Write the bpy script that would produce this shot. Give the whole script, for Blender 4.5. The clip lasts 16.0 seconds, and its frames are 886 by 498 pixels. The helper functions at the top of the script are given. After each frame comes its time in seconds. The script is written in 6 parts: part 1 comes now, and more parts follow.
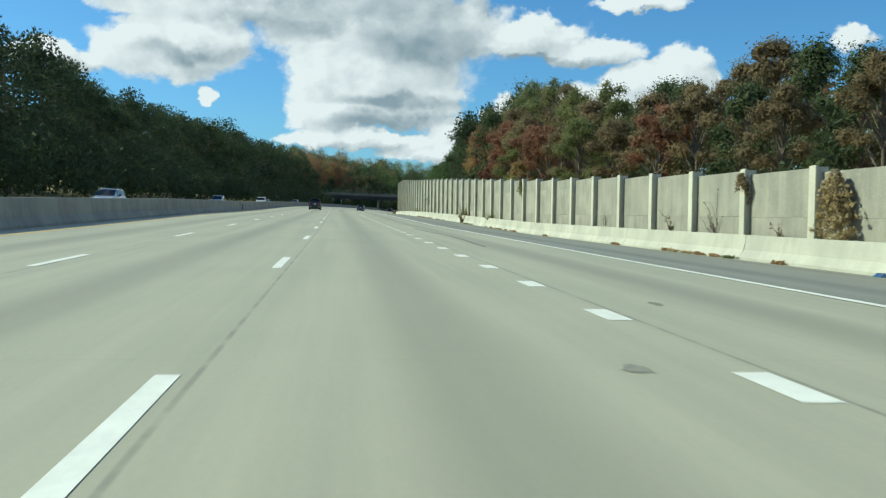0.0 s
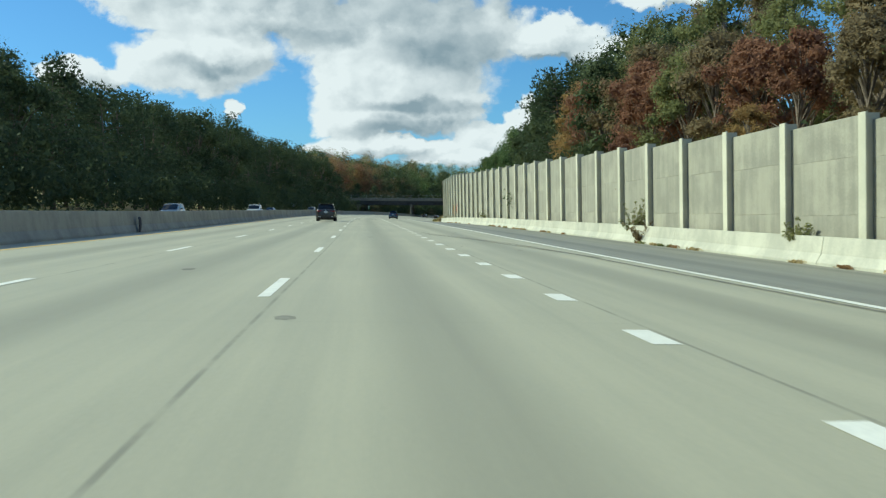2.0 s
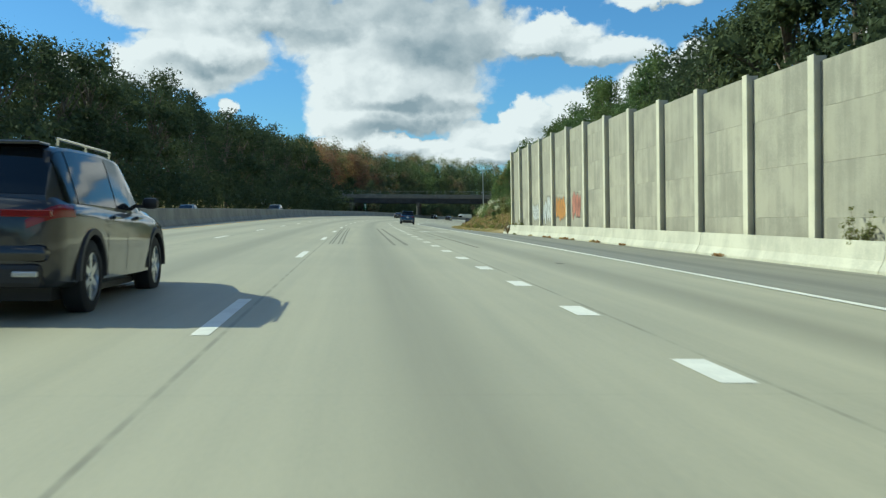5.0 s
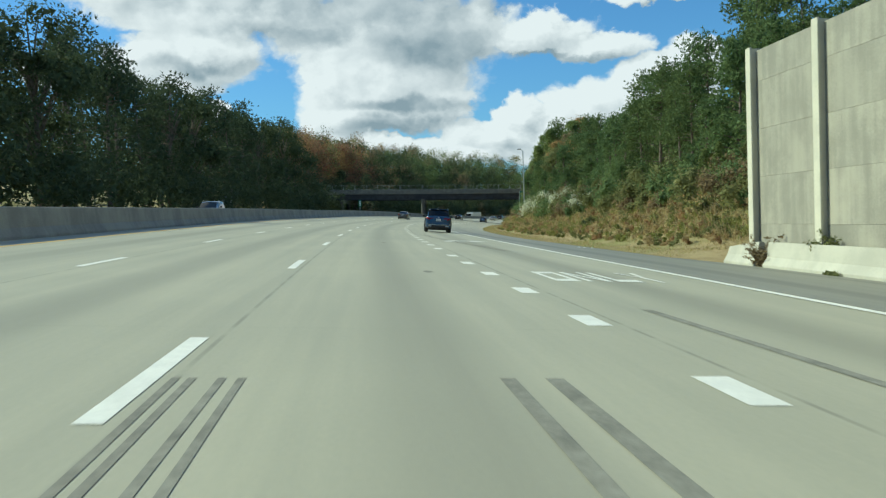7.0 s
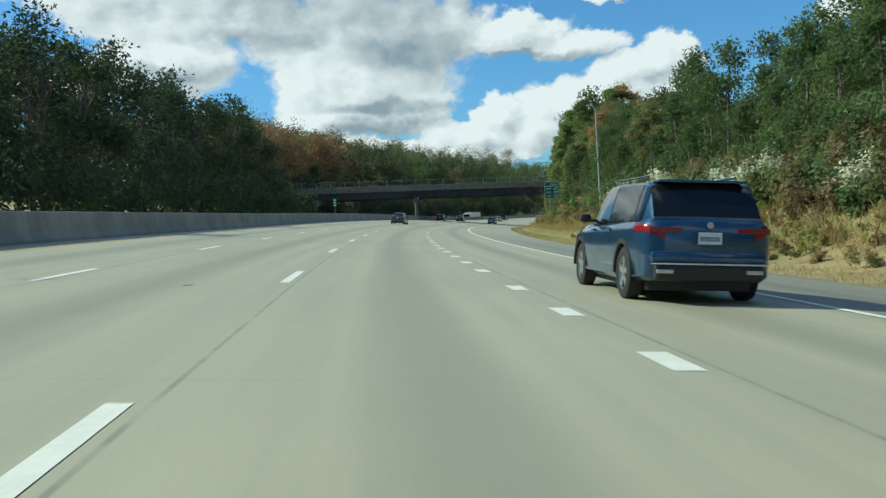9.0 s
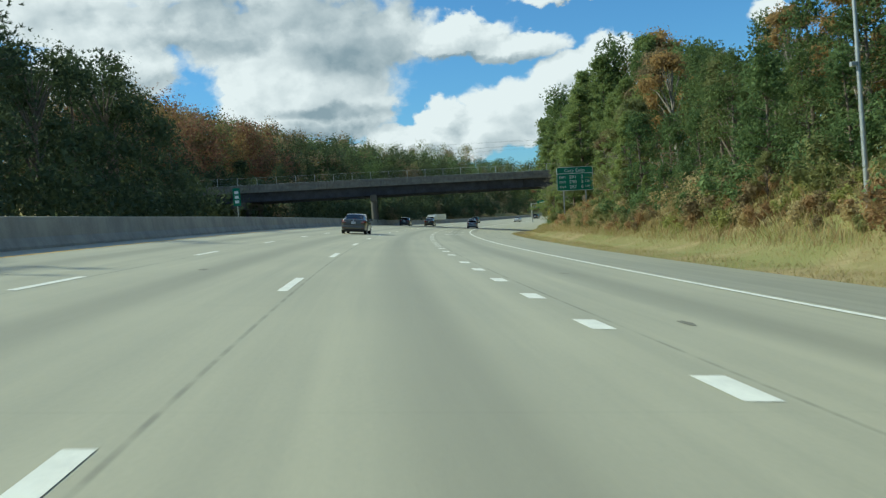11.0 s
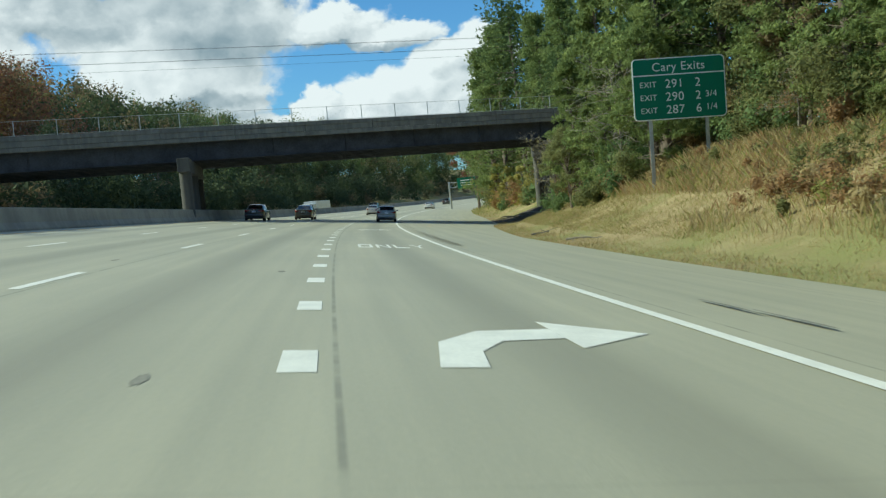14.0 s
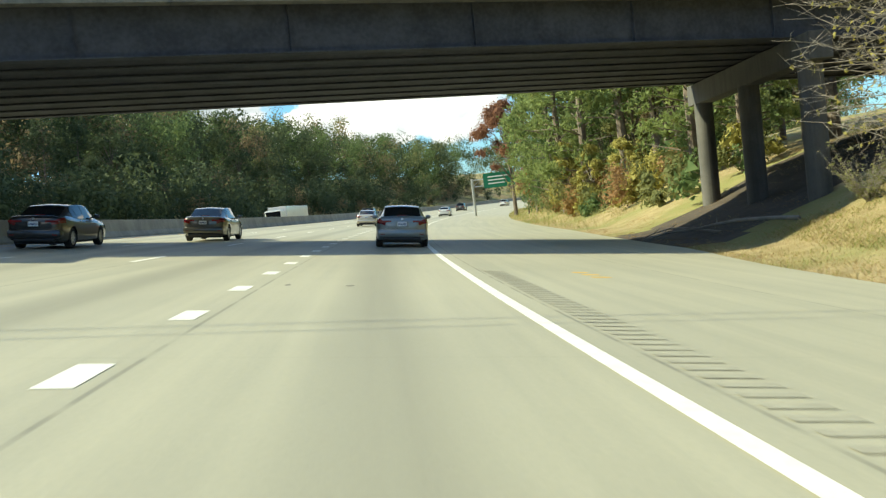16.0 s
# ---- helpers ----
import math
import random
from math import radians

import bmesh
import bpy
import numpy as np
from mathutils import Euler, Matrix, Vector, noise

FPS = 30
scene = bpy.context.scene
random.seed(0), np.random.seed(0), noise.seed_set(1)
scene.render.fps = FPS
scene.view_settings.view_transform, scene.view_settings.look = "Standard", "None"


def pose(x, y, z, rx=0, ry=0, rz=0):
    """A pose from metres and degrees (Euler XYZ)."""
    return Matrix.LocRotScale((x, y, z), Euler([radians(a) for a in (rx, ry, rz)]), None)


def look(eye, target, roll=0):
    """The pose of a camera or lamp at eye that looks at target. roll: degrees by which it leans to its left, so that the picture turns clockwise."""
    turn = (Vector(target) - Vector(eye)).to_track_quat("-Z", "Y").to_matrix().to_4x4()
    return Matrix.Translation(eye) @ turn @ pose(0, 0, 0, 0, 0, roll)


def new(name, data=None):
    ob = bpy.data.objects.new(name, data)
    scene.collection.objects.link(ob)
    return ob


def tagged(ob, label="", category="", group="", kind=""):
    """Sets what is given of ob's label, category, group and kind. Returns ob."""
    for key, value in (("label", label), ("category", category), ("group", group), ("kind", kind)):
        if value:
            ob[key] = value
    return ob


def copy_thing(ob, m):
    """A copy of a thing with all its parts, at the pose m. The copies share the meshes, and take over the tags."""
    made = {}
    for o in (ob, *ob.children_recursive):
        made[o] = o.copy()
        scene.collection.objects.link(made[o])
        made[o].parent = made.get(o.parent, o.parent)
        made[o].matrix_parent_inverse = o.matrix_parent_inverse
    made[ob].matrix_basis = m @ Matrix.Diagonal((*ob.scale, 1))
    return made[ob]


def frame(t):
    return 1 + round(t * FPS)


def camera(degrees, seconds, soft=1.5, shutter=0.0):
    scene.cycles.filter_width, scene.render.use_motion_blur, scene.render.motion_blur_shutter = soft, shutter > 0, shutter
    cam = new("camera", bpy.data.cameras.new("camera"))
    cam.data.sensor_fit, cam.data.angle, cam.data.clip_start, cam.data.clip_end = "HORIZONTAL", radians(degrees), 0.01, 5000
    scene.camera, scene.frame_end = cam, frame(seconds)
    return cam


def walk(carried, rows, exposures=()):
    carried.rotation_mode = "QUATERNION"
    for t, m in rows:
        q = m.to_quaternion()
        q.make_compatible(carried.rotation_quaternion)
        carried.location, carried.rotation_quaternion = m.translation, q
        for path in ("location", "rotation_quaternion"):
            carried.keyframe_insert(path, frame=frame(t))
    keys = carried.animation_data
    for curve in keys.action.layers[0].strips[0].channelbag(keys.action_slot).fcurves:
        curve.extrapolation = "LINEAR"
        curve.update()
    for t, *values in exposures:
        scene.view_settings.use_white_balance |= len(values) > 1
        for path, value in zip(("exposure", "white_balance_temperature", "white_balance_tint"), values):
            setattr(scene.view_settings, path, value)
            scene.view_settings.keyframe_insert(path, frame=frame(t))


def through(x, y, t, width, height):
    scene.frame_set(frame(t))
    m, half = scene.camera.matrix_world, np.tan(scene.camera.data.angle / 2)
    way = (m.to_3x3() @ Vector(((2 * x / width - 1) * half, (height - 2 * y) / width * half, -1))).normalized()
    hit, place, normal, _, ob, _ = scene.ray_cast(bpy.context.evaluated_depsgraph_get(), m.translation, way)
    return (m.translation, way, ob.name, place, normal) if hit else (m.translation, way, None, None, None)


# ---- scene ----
# ---- camera ----
cam = camera(51.92, 16.0, soft=1.3, shutter=0.08)
# seconds, x, y, z, pitch, roll, yaw
PATH = [
    (0.0, -0.81, -0.00, 1.036, -1.82, -0.87, -6.33),
    (0.5, -0.58, 13.10, 1.231, -1.76, -0.34, -5.77),
    (1.0, -0.49, 26.22, 1.419, -1.71, 0.35, -4.96),
    (1.5, -0.59, 39.35, 1.611, -1.71, 0.66, -4.61),
    (2.0, -0.77, 52.40, 1.808, -1.57, 1.08, -4.56),
    (2.5, -0.98, 65.37, 2.006, -1.55, 1.27, -4.67),
    (3.0, -1.08, 78.05, 2.202, -1.43, 1.09, -4.97),
    (3.5, -1.16, 90.76, 2.408, -1.48, 1.00, -5.12),
    (4.0, -1.22, 103.50, 2.623, -1.54, 0.95, -5.28),
    (4.5, -1.26, 116.28, 2.839, -1.55, 0.97, -5.13),
    (5.0, -1.31, 129.09, 3.053, -1.59, 1.04, -4.90),
    (5.5, -1.36, 141.94, 3.264, -1.68, 1.17, -4.73),
    (6.0, -1.42, 154.86, 3.465, -1.72, 1.42, -4.78),
    (6.5, -1.47, 167.85, 3.651, -1.70, 1.61, -4.98),
    (7.0, -1.47, 180.90, 3.820, -1.72, 1.82, -5.29),
    (7.5, -1.39, 193.93, 3.974, -1.84, 2.23, -5.57),
    (8.0, -1.24, 206.83, 4.115, -1.84, 2.62, -5.77),
    (8.5, -1.01, 219.55, 4.242, -1.67, 3.02, -5.98),
    (9.0, -0.71, 232.14, 4.362, -1.68, 3.45, -6.47),
    (9.5, -0.32, 244.65, 4.476, -1.86, 3.89, -7.10),
    (10.0, 0.20, 257.08, 4.584, -1.93, 4.30, -7.87),
    (10.5, 0.90, 269.45, 4.683, -1.92, 4.56, -8.76),
    (11.0, 1.83, 281.78, 4.773, -1.68, 4.75, -9.78),
    (11.5, 3.02, 294.08, 4.849, -1.74, 4.90, -11.00),
    (12.0, 4.51, 306.36, 4.908, -1.69, 4.99, -12.55),
    (12.5, 6.38, 318.61, 4.931, -1.91, 5.35, -14.18),
    (13.0, 8.59, 330.85, 4.917, -2.26, 5.42, -15.61),
    (13.5, 11.13, 343.15, 4.863, -2.68, 6.03, -16.66),
    (14.0, 13.89, 355.55, 4.788, -3.13, 6.24, -17.34),
    (14.5, 16.76, 367.96, 4.701, -2.99, 6.48, -17.51),
    (15.0, 19.74, 380.39, 4.605, -2.95, 6.67, -17.16),
    (15.5, 22.61, 392.98, 4.544, -2.90, 6.75, -17.03),
    (16.0, 25.40, 405.64, 4.505, -2.62, 6.79, -17.65),
]
walk(cam, [(t, pose(px, py, pz, 90 + pitch, roll, yaw)) for t, px, py, pz, pitch, roll, yaw in PATH], [(0, 0.0, 5950, -8), (13.4, 0.0, 5950, -8), (14.5, 0.14, 6050, -7), (15, 0.28, 6250, -6), (15.5, 0.48, 6500, -4), (16, 0.78, 6800, -2)])

# ---- the road's line: knots every 40 m from -20 m: curvature, bank and grade (degrees) ----
CURVE = [0.00016, 0.00012, 0.00007, 0.00005, -0.00014, -0.00031, -0.00061, -0.00111, -0.00139, -0.00103, -0.00088, -0.00116, -0.00133, -0.00143, -0.00147, -0.00150, -0.00152, -0.00152, -0.00153]
BANK = [-0.97, 0.77, 1.97, 1.65, 1.90, 2.58, 3.89, 5.21, 5.87, 6.96, 7.49, 7.29, 6.42, 5.73, 5.18, 4.76, 4.45, 4.24, 4.10]
GRADE = [0.88, 0.80, 0.85, 0.99, 0.94, 0.70, 0.55, 0.45, 0.37, 0.14, -0.06, -0.24, -0.25, -0.22, -0.17, -0.12, -0.08, -0.05, -0.03]

# ---- road frame: station s along the middle lane, offset d to the right, height h ----
KNOT = np.arange(len(CURVE)) * 40.0 - 20.0
STA = np.arange(-1600.0, 2400.0, 4.0)


def running(a):
    c = np.concatenate([[0.0], np.cumsum((a[1:] + a[:-1]) * 2.0)])
    return c - np.interp(0.0, STA, c)


_fade = np.interp(STA, [-100, -20, 700, 900], [0, 1, 1, 0])
_psi = running(np.interp(STA, KNOT, CURVE) * _fade)
_cx, _cy = running(-np.sin(_psi)), running(np.cos(_psi))
_cz = running(np.tan(np.radians(np.interp(STA, KNOT, GRADE) * _fade)))
_bank = np.tan(np.radians(np.interp(STA, KNOT, BANK) * np.interp(STA, [-100, -20, 700, 900], [0, 1, 1, 0.3])))


def heading(s):
    return float(np.degrees(np.interp(s, STA, _psi)))


def bank_degrees(s):
    return float(np.degrees(np.arctan(np.interp(s, STA, _bank))))


def spots(s, d, h):
    """World points at stations s, offsets d, heights h over the banked plane (arrays)."""
    s, d, h = np.broadcast_arrays(np.asarray(s, float), np.asarray(d, float), np.asarray(h, float))
    psi = np.interp(s, STA, _psi)
    z = np.interp(s, STA, _cz) - np.interp(s, STA, _bank) * np.clip(d, -11.0, 40) + h
    return np.stack([np.interp(s, STA, _cx) + d * np.cos(psi), np.interp(s, STA, _cy) + d * np.sin(psi), z], -1)


def spot(s, d, h=0.0):
    return Vector(spots(s, d, h))


def shoulder_edge(s):
    return np.interp(s, [0, 212, 214, 300, 350, 400, 430, 440, 470, 520, 620], [12.35, 12.35, 11.0, 10.9, 11.2, 10.5, 13.0, 14.6, 15.5, 14.0, 12.0])


def droop(s):
    return np.interp(s, [210, 300, 420], [0.044, 0.044, 0.010])


def rise(s, d):
    """Height of the land over the banked plane."""
    s, d = np.broadcast_arrays(np.asarray(s, float), np.asarray(d, float))
    e = shoulder_edge(s)
    base = -droop(s) * np.clip(np.minimum(d, e) - 5.5, 0, None)
    out = d - e
    slope_open = np.interp(out, [0, 2, 5, 7, 10, 16, 30, 60, 200], [0, 0.2, 1.4, 2.4, 4.0, 6.0, 8.5, 12, 18])
    slope_wall = np.interp(out, [0, 1, 6, 20, 60, 200], [0, 0.5, 0.9, 2.5, 7, 14])
    m = np.interp(s, [206, 224], [0, 1])
    left = np.interp(-d, [28, 34, 60, 120, 400], [0, 1.0, 4.0, 9.0, 16.0]) + np.interp(s, [440, 500], [0, 1]) * np.interp(-d, [30, 45, 80, 160], [0, 3.0, 8.0, 12.0])
    return base + np.where(out > 0, slope_wall * (1 - m) + slope_open * m, 0) + left


# ---- daylight ----
SUN_AZ, SUN_EL = 74.0, 39.0
sun_dir = Vector((-math.sin(radians(SUN_AZ)) * math.cos(radians(SUN_EL)), math.cos(radians(SUN_AZ)) * math.cos(radians(SUN_EL)), math.sin(radians(SUN_EL))))
sun = new("sun", bpy.data.lights.new("sun", "SUN"))
sun.data.energy, sun.data.angle, sun.data.color = 5.0, radians(0.53), (0.97, 0.92, 0.72)
sun.matrix_world = look((0, 0, 60), Vector((0, 0, 60)) - sun_dir)


class Nodes:
    """A short hand for wiring node trees."""

    def __init__(self, tree):
        self.tree = tree
        tree.nodes.clear()

    def add(self, kind, ins=None, operation="", use_clamp=False, blend_type="", interpolation_type="", sky_type=""):
        n = self.tree.nodes.new(kind)
        if operation:
            n.operation = operation
        if use_clamp:
            n.use_clamp = True
        if blend_type:
            n.data_type, n.blend_type = "RGBA", blend_type
        if interpolation_type:
            n.interpolation_type = interpolation_type
        if sky_type:
            n.sky_type = sky_type
        for k, v in (ins or {}).items():
            self.put(n.inputs[k], v)
        return n

    def put(self, sock, v):
        if isinstance(v, bpy.types.NodeSocket):
            self.tree.links.new(v, sock)
        else:
            sock.default_value = v

    def math(self, op, a, b=0.0, c=0.0, clamp=False):
        n = self.add("ShaderNodeMath", operation=op, use_clamp=clamp)
        for i, v in enumerate((a, b, c)):
            self.put(n.inputs[i], v)
        return n.outputs[0]

    def mix(self, f, a, b, blend="MIX"):
        n = self.add("ShaderNodeMix", blend_type=blend)
        self.put(n.inputs[0], f), self.put(n.inputs[6], a), self.put(n.inputs[7], b)
        return n.outputs[2]

    def noise(self, vec, scale, detail=4.0, rough=0.55, distort=0.0):
        n = self.add("ShaderNodeTexNoise")
        n.inputs["Scale"].default_value, n.inputs["Detail"].default_value = scale, detail
        n.inputs["Roughness"].default_value, n.inputs["Distortion"].default_value = rough, distort
        self.put(n.inputs["Vector"], vec)
        return n.outputs["Fac"]

    def band(self, v, lo, hi, to0=0.0, to1=1.0, smooth=True):
        n = self.add("ShaderNodeMapRange", interpolation_type="SMOOTHSTEP" if smooth else "LINEAR")
        for i, q in enumerate((v, lo, hi, to0, to1)):
            self.put(n.inputs[i], q)
        return n.outputs[0]


# cumulus clouds: azimuth (to the left of north), elevation, half width, half height, in degrees
CLOUDS = [
    (10.1, 9.9, 5.3, 2.1),
    (7.6, 12.8, 6.8, 1.7),
    (13.1, 14.4, 6.0, 2.1),
    (-2.3, 11.7, 8.9, 3.0),
    (-2.2, 8.6, 6.4, 3.3),
    (0.1, 6.5, 4.4, 1.4),
    (-4.7, 7.7, 3.6, 2.3),
    (-11.5, 11.3, 3.9, 1.2),
    (-15.3, 10.6, 3.7, 0.9),
    (-8.5, 5.2, 3.7, 1.6),
    (-10.5, 6.4, 1.9, 1.2),
    (-15.6, 7.3, 3.8, 1.6),
    (-17.6, 8.5, 2.2, 1.3),
    (-6.7, 4.1, 5.0, 0.8),
    (-1.1, 5.0, 5.7, 0.7),
    (-18.2, 13.1, 3.2, 0.6),
    (-19.8, 8.9, 1.8, 0.9),
    (-30.3, 10.6, 1.7, 0.9),
    (16.7, 8.9, 3.2, 0.9),
    (8.0, 7.1, 0.7, 0.6),
    (-0.1, 16.6, 15.3, 3.2),
    (9.1, 10.7, 4.3, 2.1),
    (-10.1, 6.6, 1.9, 1.1),
    (-14.2, 6.5, 3.1, 2.1),
    (-17.5, 7.5, 3.3, 2.6),
    (-19.1, 6.3, 3.9, 2.3),
    (-20.7, 8.9, 2.5, 1.8),
    (-12.6, 5.4, 3.9, 1.6),
    (-19.3, 8.9, 2.3, 1.4),
]
# their grey, sunless parts
CLOUD_SHADES = [
    (-5.4, 11.2, 3.6, 2.0),
    (3.2, 13.5, 6.2, 0.9),
    (2.0, 11.7, 3.0, 0.9),
    (-3.5, 7.5, 4.1, 0.5),
    (-2.3, 6.1, 3.6, 0.6),
    (-4.5, 13.0, 3.9, 1.7),
    (-9.8, 13.2, 2.5, 0.6),
    (9.5, 9.8, 3.2, 0.6),
    (0.1, 13.0, 4.3, 1.1),
    (-12.1, 10.1, 3.2, 0.3),
]
world = bpy.data.worlds.new("sky")
scene.world = world
world.use_nodes = True
w = Nodes(world.node_tree)
coord = w.add("ShaderNodeTexCoord").outputs["Generated"]
xyz = w.add("ShaderNodeSeparateXYZ", ins={0: coord})
az = w.math("MULTIPLY", w.math("ARCTAN2", w.math("MULTIPLY", xyz.outputs[0], -1.0), xyz.outputs[1]), 57.296)
el = w.math("MULTIPLY", w.math("ARCSINE", xyz.outputs[2]), 57.296)
plane = w.add("ShaderNodeCombineXYZ", ins={0: az, 1: w.math("MULTIPLY", el, 1.25)}).outputs[0]
def warped(p):
    """The sky's plane, stirred by noise."""
    stir = w.add("ShaderNodeTexNoise", ins={"Vector": p, "Scale": 0.30, "Detail": 7.0, "Roughness": 0.60})
    off = w.add("ShaderNodeVectorMath", operation="MULTIPLY_ADD", ins={0: stir.outputs["Color"], 1: (3.8, 3.6, 0.0), 2: (-1.9, -1.8, 0.0)}).outputs[0]
    return w.add("ShaderNodeVectorMath", operation="ADD", ins={0: p, 1: off}).outputs[0]


def ellipses(p, rows, soft):
    """1 at the middle of a cloud, 0 on its rim, less outside."""
    near = None
    for ca, ce, ra, rb in rows:
        rb *= 1.25
        ce *= 1.25
        q = w.add("ShaderNodeVectorMath", operation="MULTIPLY_ADD", ins={0: p, 1: (1 / ra, 1 / rb, 0.0), 2: (-ca / ra, -ce / rb, 0.0)}).outputs[0]
        r = w.add("ShaderNodeVectorMath", operation="LENGTH", ins={0: q}).outputs["Value"]
        near = r if near is None else w.math("SMOOTH_MIN", near, r, soft)
    return w.math("SUBTRACT", 1.0, near)


def lumps(p, scale):
    cell = w.add("ShaderNodeTexVoronoi", ins={"Vector": p, "Scale": scale})
    cell.feature = "SMOOTH_F1"
    cell.inputs["Smoothness"].default_value = 0.35
    return w.math("SUBTRACT", 0.45, cell.outputs["Distance"])


def cloud_depth(p):
    """Ellipses with cauliflower lumps of three sizes."""
    q = warped(p)
    d = ellipses(q, CLOUDS, 0.16)
    for scale, k in ((0.36, 0.34), (0.85, 0.18), (2.1, 0.06)):
        d = w.math("ADD", d, w.math("MULTIPLY", lumps(q, scale), k))
    return w.math("ADD", d, w.math("MULTIPLY", w.math("SUBTRACT", w.noise(p, 0.8, 5.0, 0.55), 0.5), 0.22)), q


dens, stirred = cloud_depth(plane)
lightward = w.add("ShaderNodeVectorMath", operation="ADD", ins={0: plane, 1: (0.75, 0.75, 0.0)}).outputs[0]
dens_lit, _ = cloud_depth(lightward)
facing = w.math("SUBTRACT", dens_lit, dens)
# broken cumulus all over the rest of the sky
rest = w.math("MULTIPLY", w.math("SUBTRACT", w.noise(plane, 0.045, 6.0, 0.55), 0.55), 4.0)
aside = w.band(w.math("ABSOLUTE", w.math("ADD", az, 8.0)), 30.0, 45.0)
over = w.band(el, 20.0, 30.0)
rest = w.math("SUBTRACT", rest, w.math("MULTIPLY", w.math("SUBTRACT", 1.0, w.math("MAXIMUM", aside, over)), 5.0))
dens = w.math("MAXIMUM", dens, rest)
mask = w.band(dens, -0.06, 0.17)
grey = ellipses(stirred, CLOUD_SHADES, 0.3)
soft_noise = w.noise(plane, 0.3, 6.0, 0.55)
under = w.band(w.math("ADD", grey, w.math("MULTIPLY", w.math("SUBTRACT", soft_noise, 0.5), 0.9)), -0.55, 0.6)
thick = w.math("MULTIPLY", w.band(w.math("ADD", dens, w.math("MULTIPLY", w.math("SUBTRACT", soft_noise, 0.5), 1.2)), 0.25, 1.1), 0.22)
lit = w.math("SUBTRACT", 0.86, w.math("MULTIPLY", facing, 0.95))
shade = w.math("SUBTRACT", w.math("SUBTRACT", lit, w.math("MULTIPLY", under, 0.55)), thick, clamp=True)
cloud_col = w.mix(shade, (0.33, 0.39, 0.45, 1), (1.0, 0.965, 0.985, 1))
sky = w.add("ShaderNodeTexSky", sky_type="NISHITA")
sky.sun_disc, sky.sun_elevation, sky.sun_rotation = False, radians(SUN_EL), radians(-SUN_AZ)
sky.air_density, sky.dust_density, sky.ozone_density = 1.0, 0.6, 2.0
tinted = w.mix(1.0, sky.outputs[0], (0.64, 1.0, 1.34, 1), "MULTIPLY")
blue = w.add("ShaderNodeBackground", ins={0: tinted, 1: 0.098})
white = w.add("ShaderNodeBackground", ins={0: cloud_col, 1: 0.88})
both = w.add("ShaderNodeMixShader", ins={0: mask, 1: blue.outputs[0], 2: white.outputs[0]})
w.add("ShaderNodeOutputWorld", ins={0: both.outputs[0]})


# ---- materials ----
def material(name):
    m = bpy.data.materials.new(name)
    m.use_nodes = True
    n = Nodes(m.node_tree)
    b = n.add("ShaderNodeBsdfPrincipled")
    n.add("ShaderNodeOutputMaterial", ins={0: b.outputs[0]})
    return m, n, b


def plain(name, color, rough=0.5, metal=0.0, vary=0.12, scale=6.0, bump=0.0, coat=0.0):
    """A surface with faint two-scale mottling."""
    m, n, b = material(name)
    p = n.add("ShaderNodeTexCoord").outputs["Object"]
    v = n.math("ADD", n.math("MULTIPLY", n.noise(p, scale, 5.0), 0.6), n.math("MULTIPLY", n.noise(p, scale * 9.0, 3.0), 0.4))
    lo = tuple(c * (1 - vary) for c in color) + (1,)
    hi = tuple(min(1, c * (1 + vary)) for c in color) + (1,)
    n.put(b.inputs["Base Color"], n.mix(n.band(v, 0.3, 0.7), lo, hi))
    b.inputs["Roughness"].default_value, b.inputs["Metallic"].default_value, b.inputs["Coat Weight"].default_value = rough, metal, coat
    if bump:
        bp = n.add("ShaderNodeBump", ins={"Height": v, "Strength": bump, "Distance": 0.01})
        n.put(b.inputs["Normal"], bp.outputs[0])
    return m


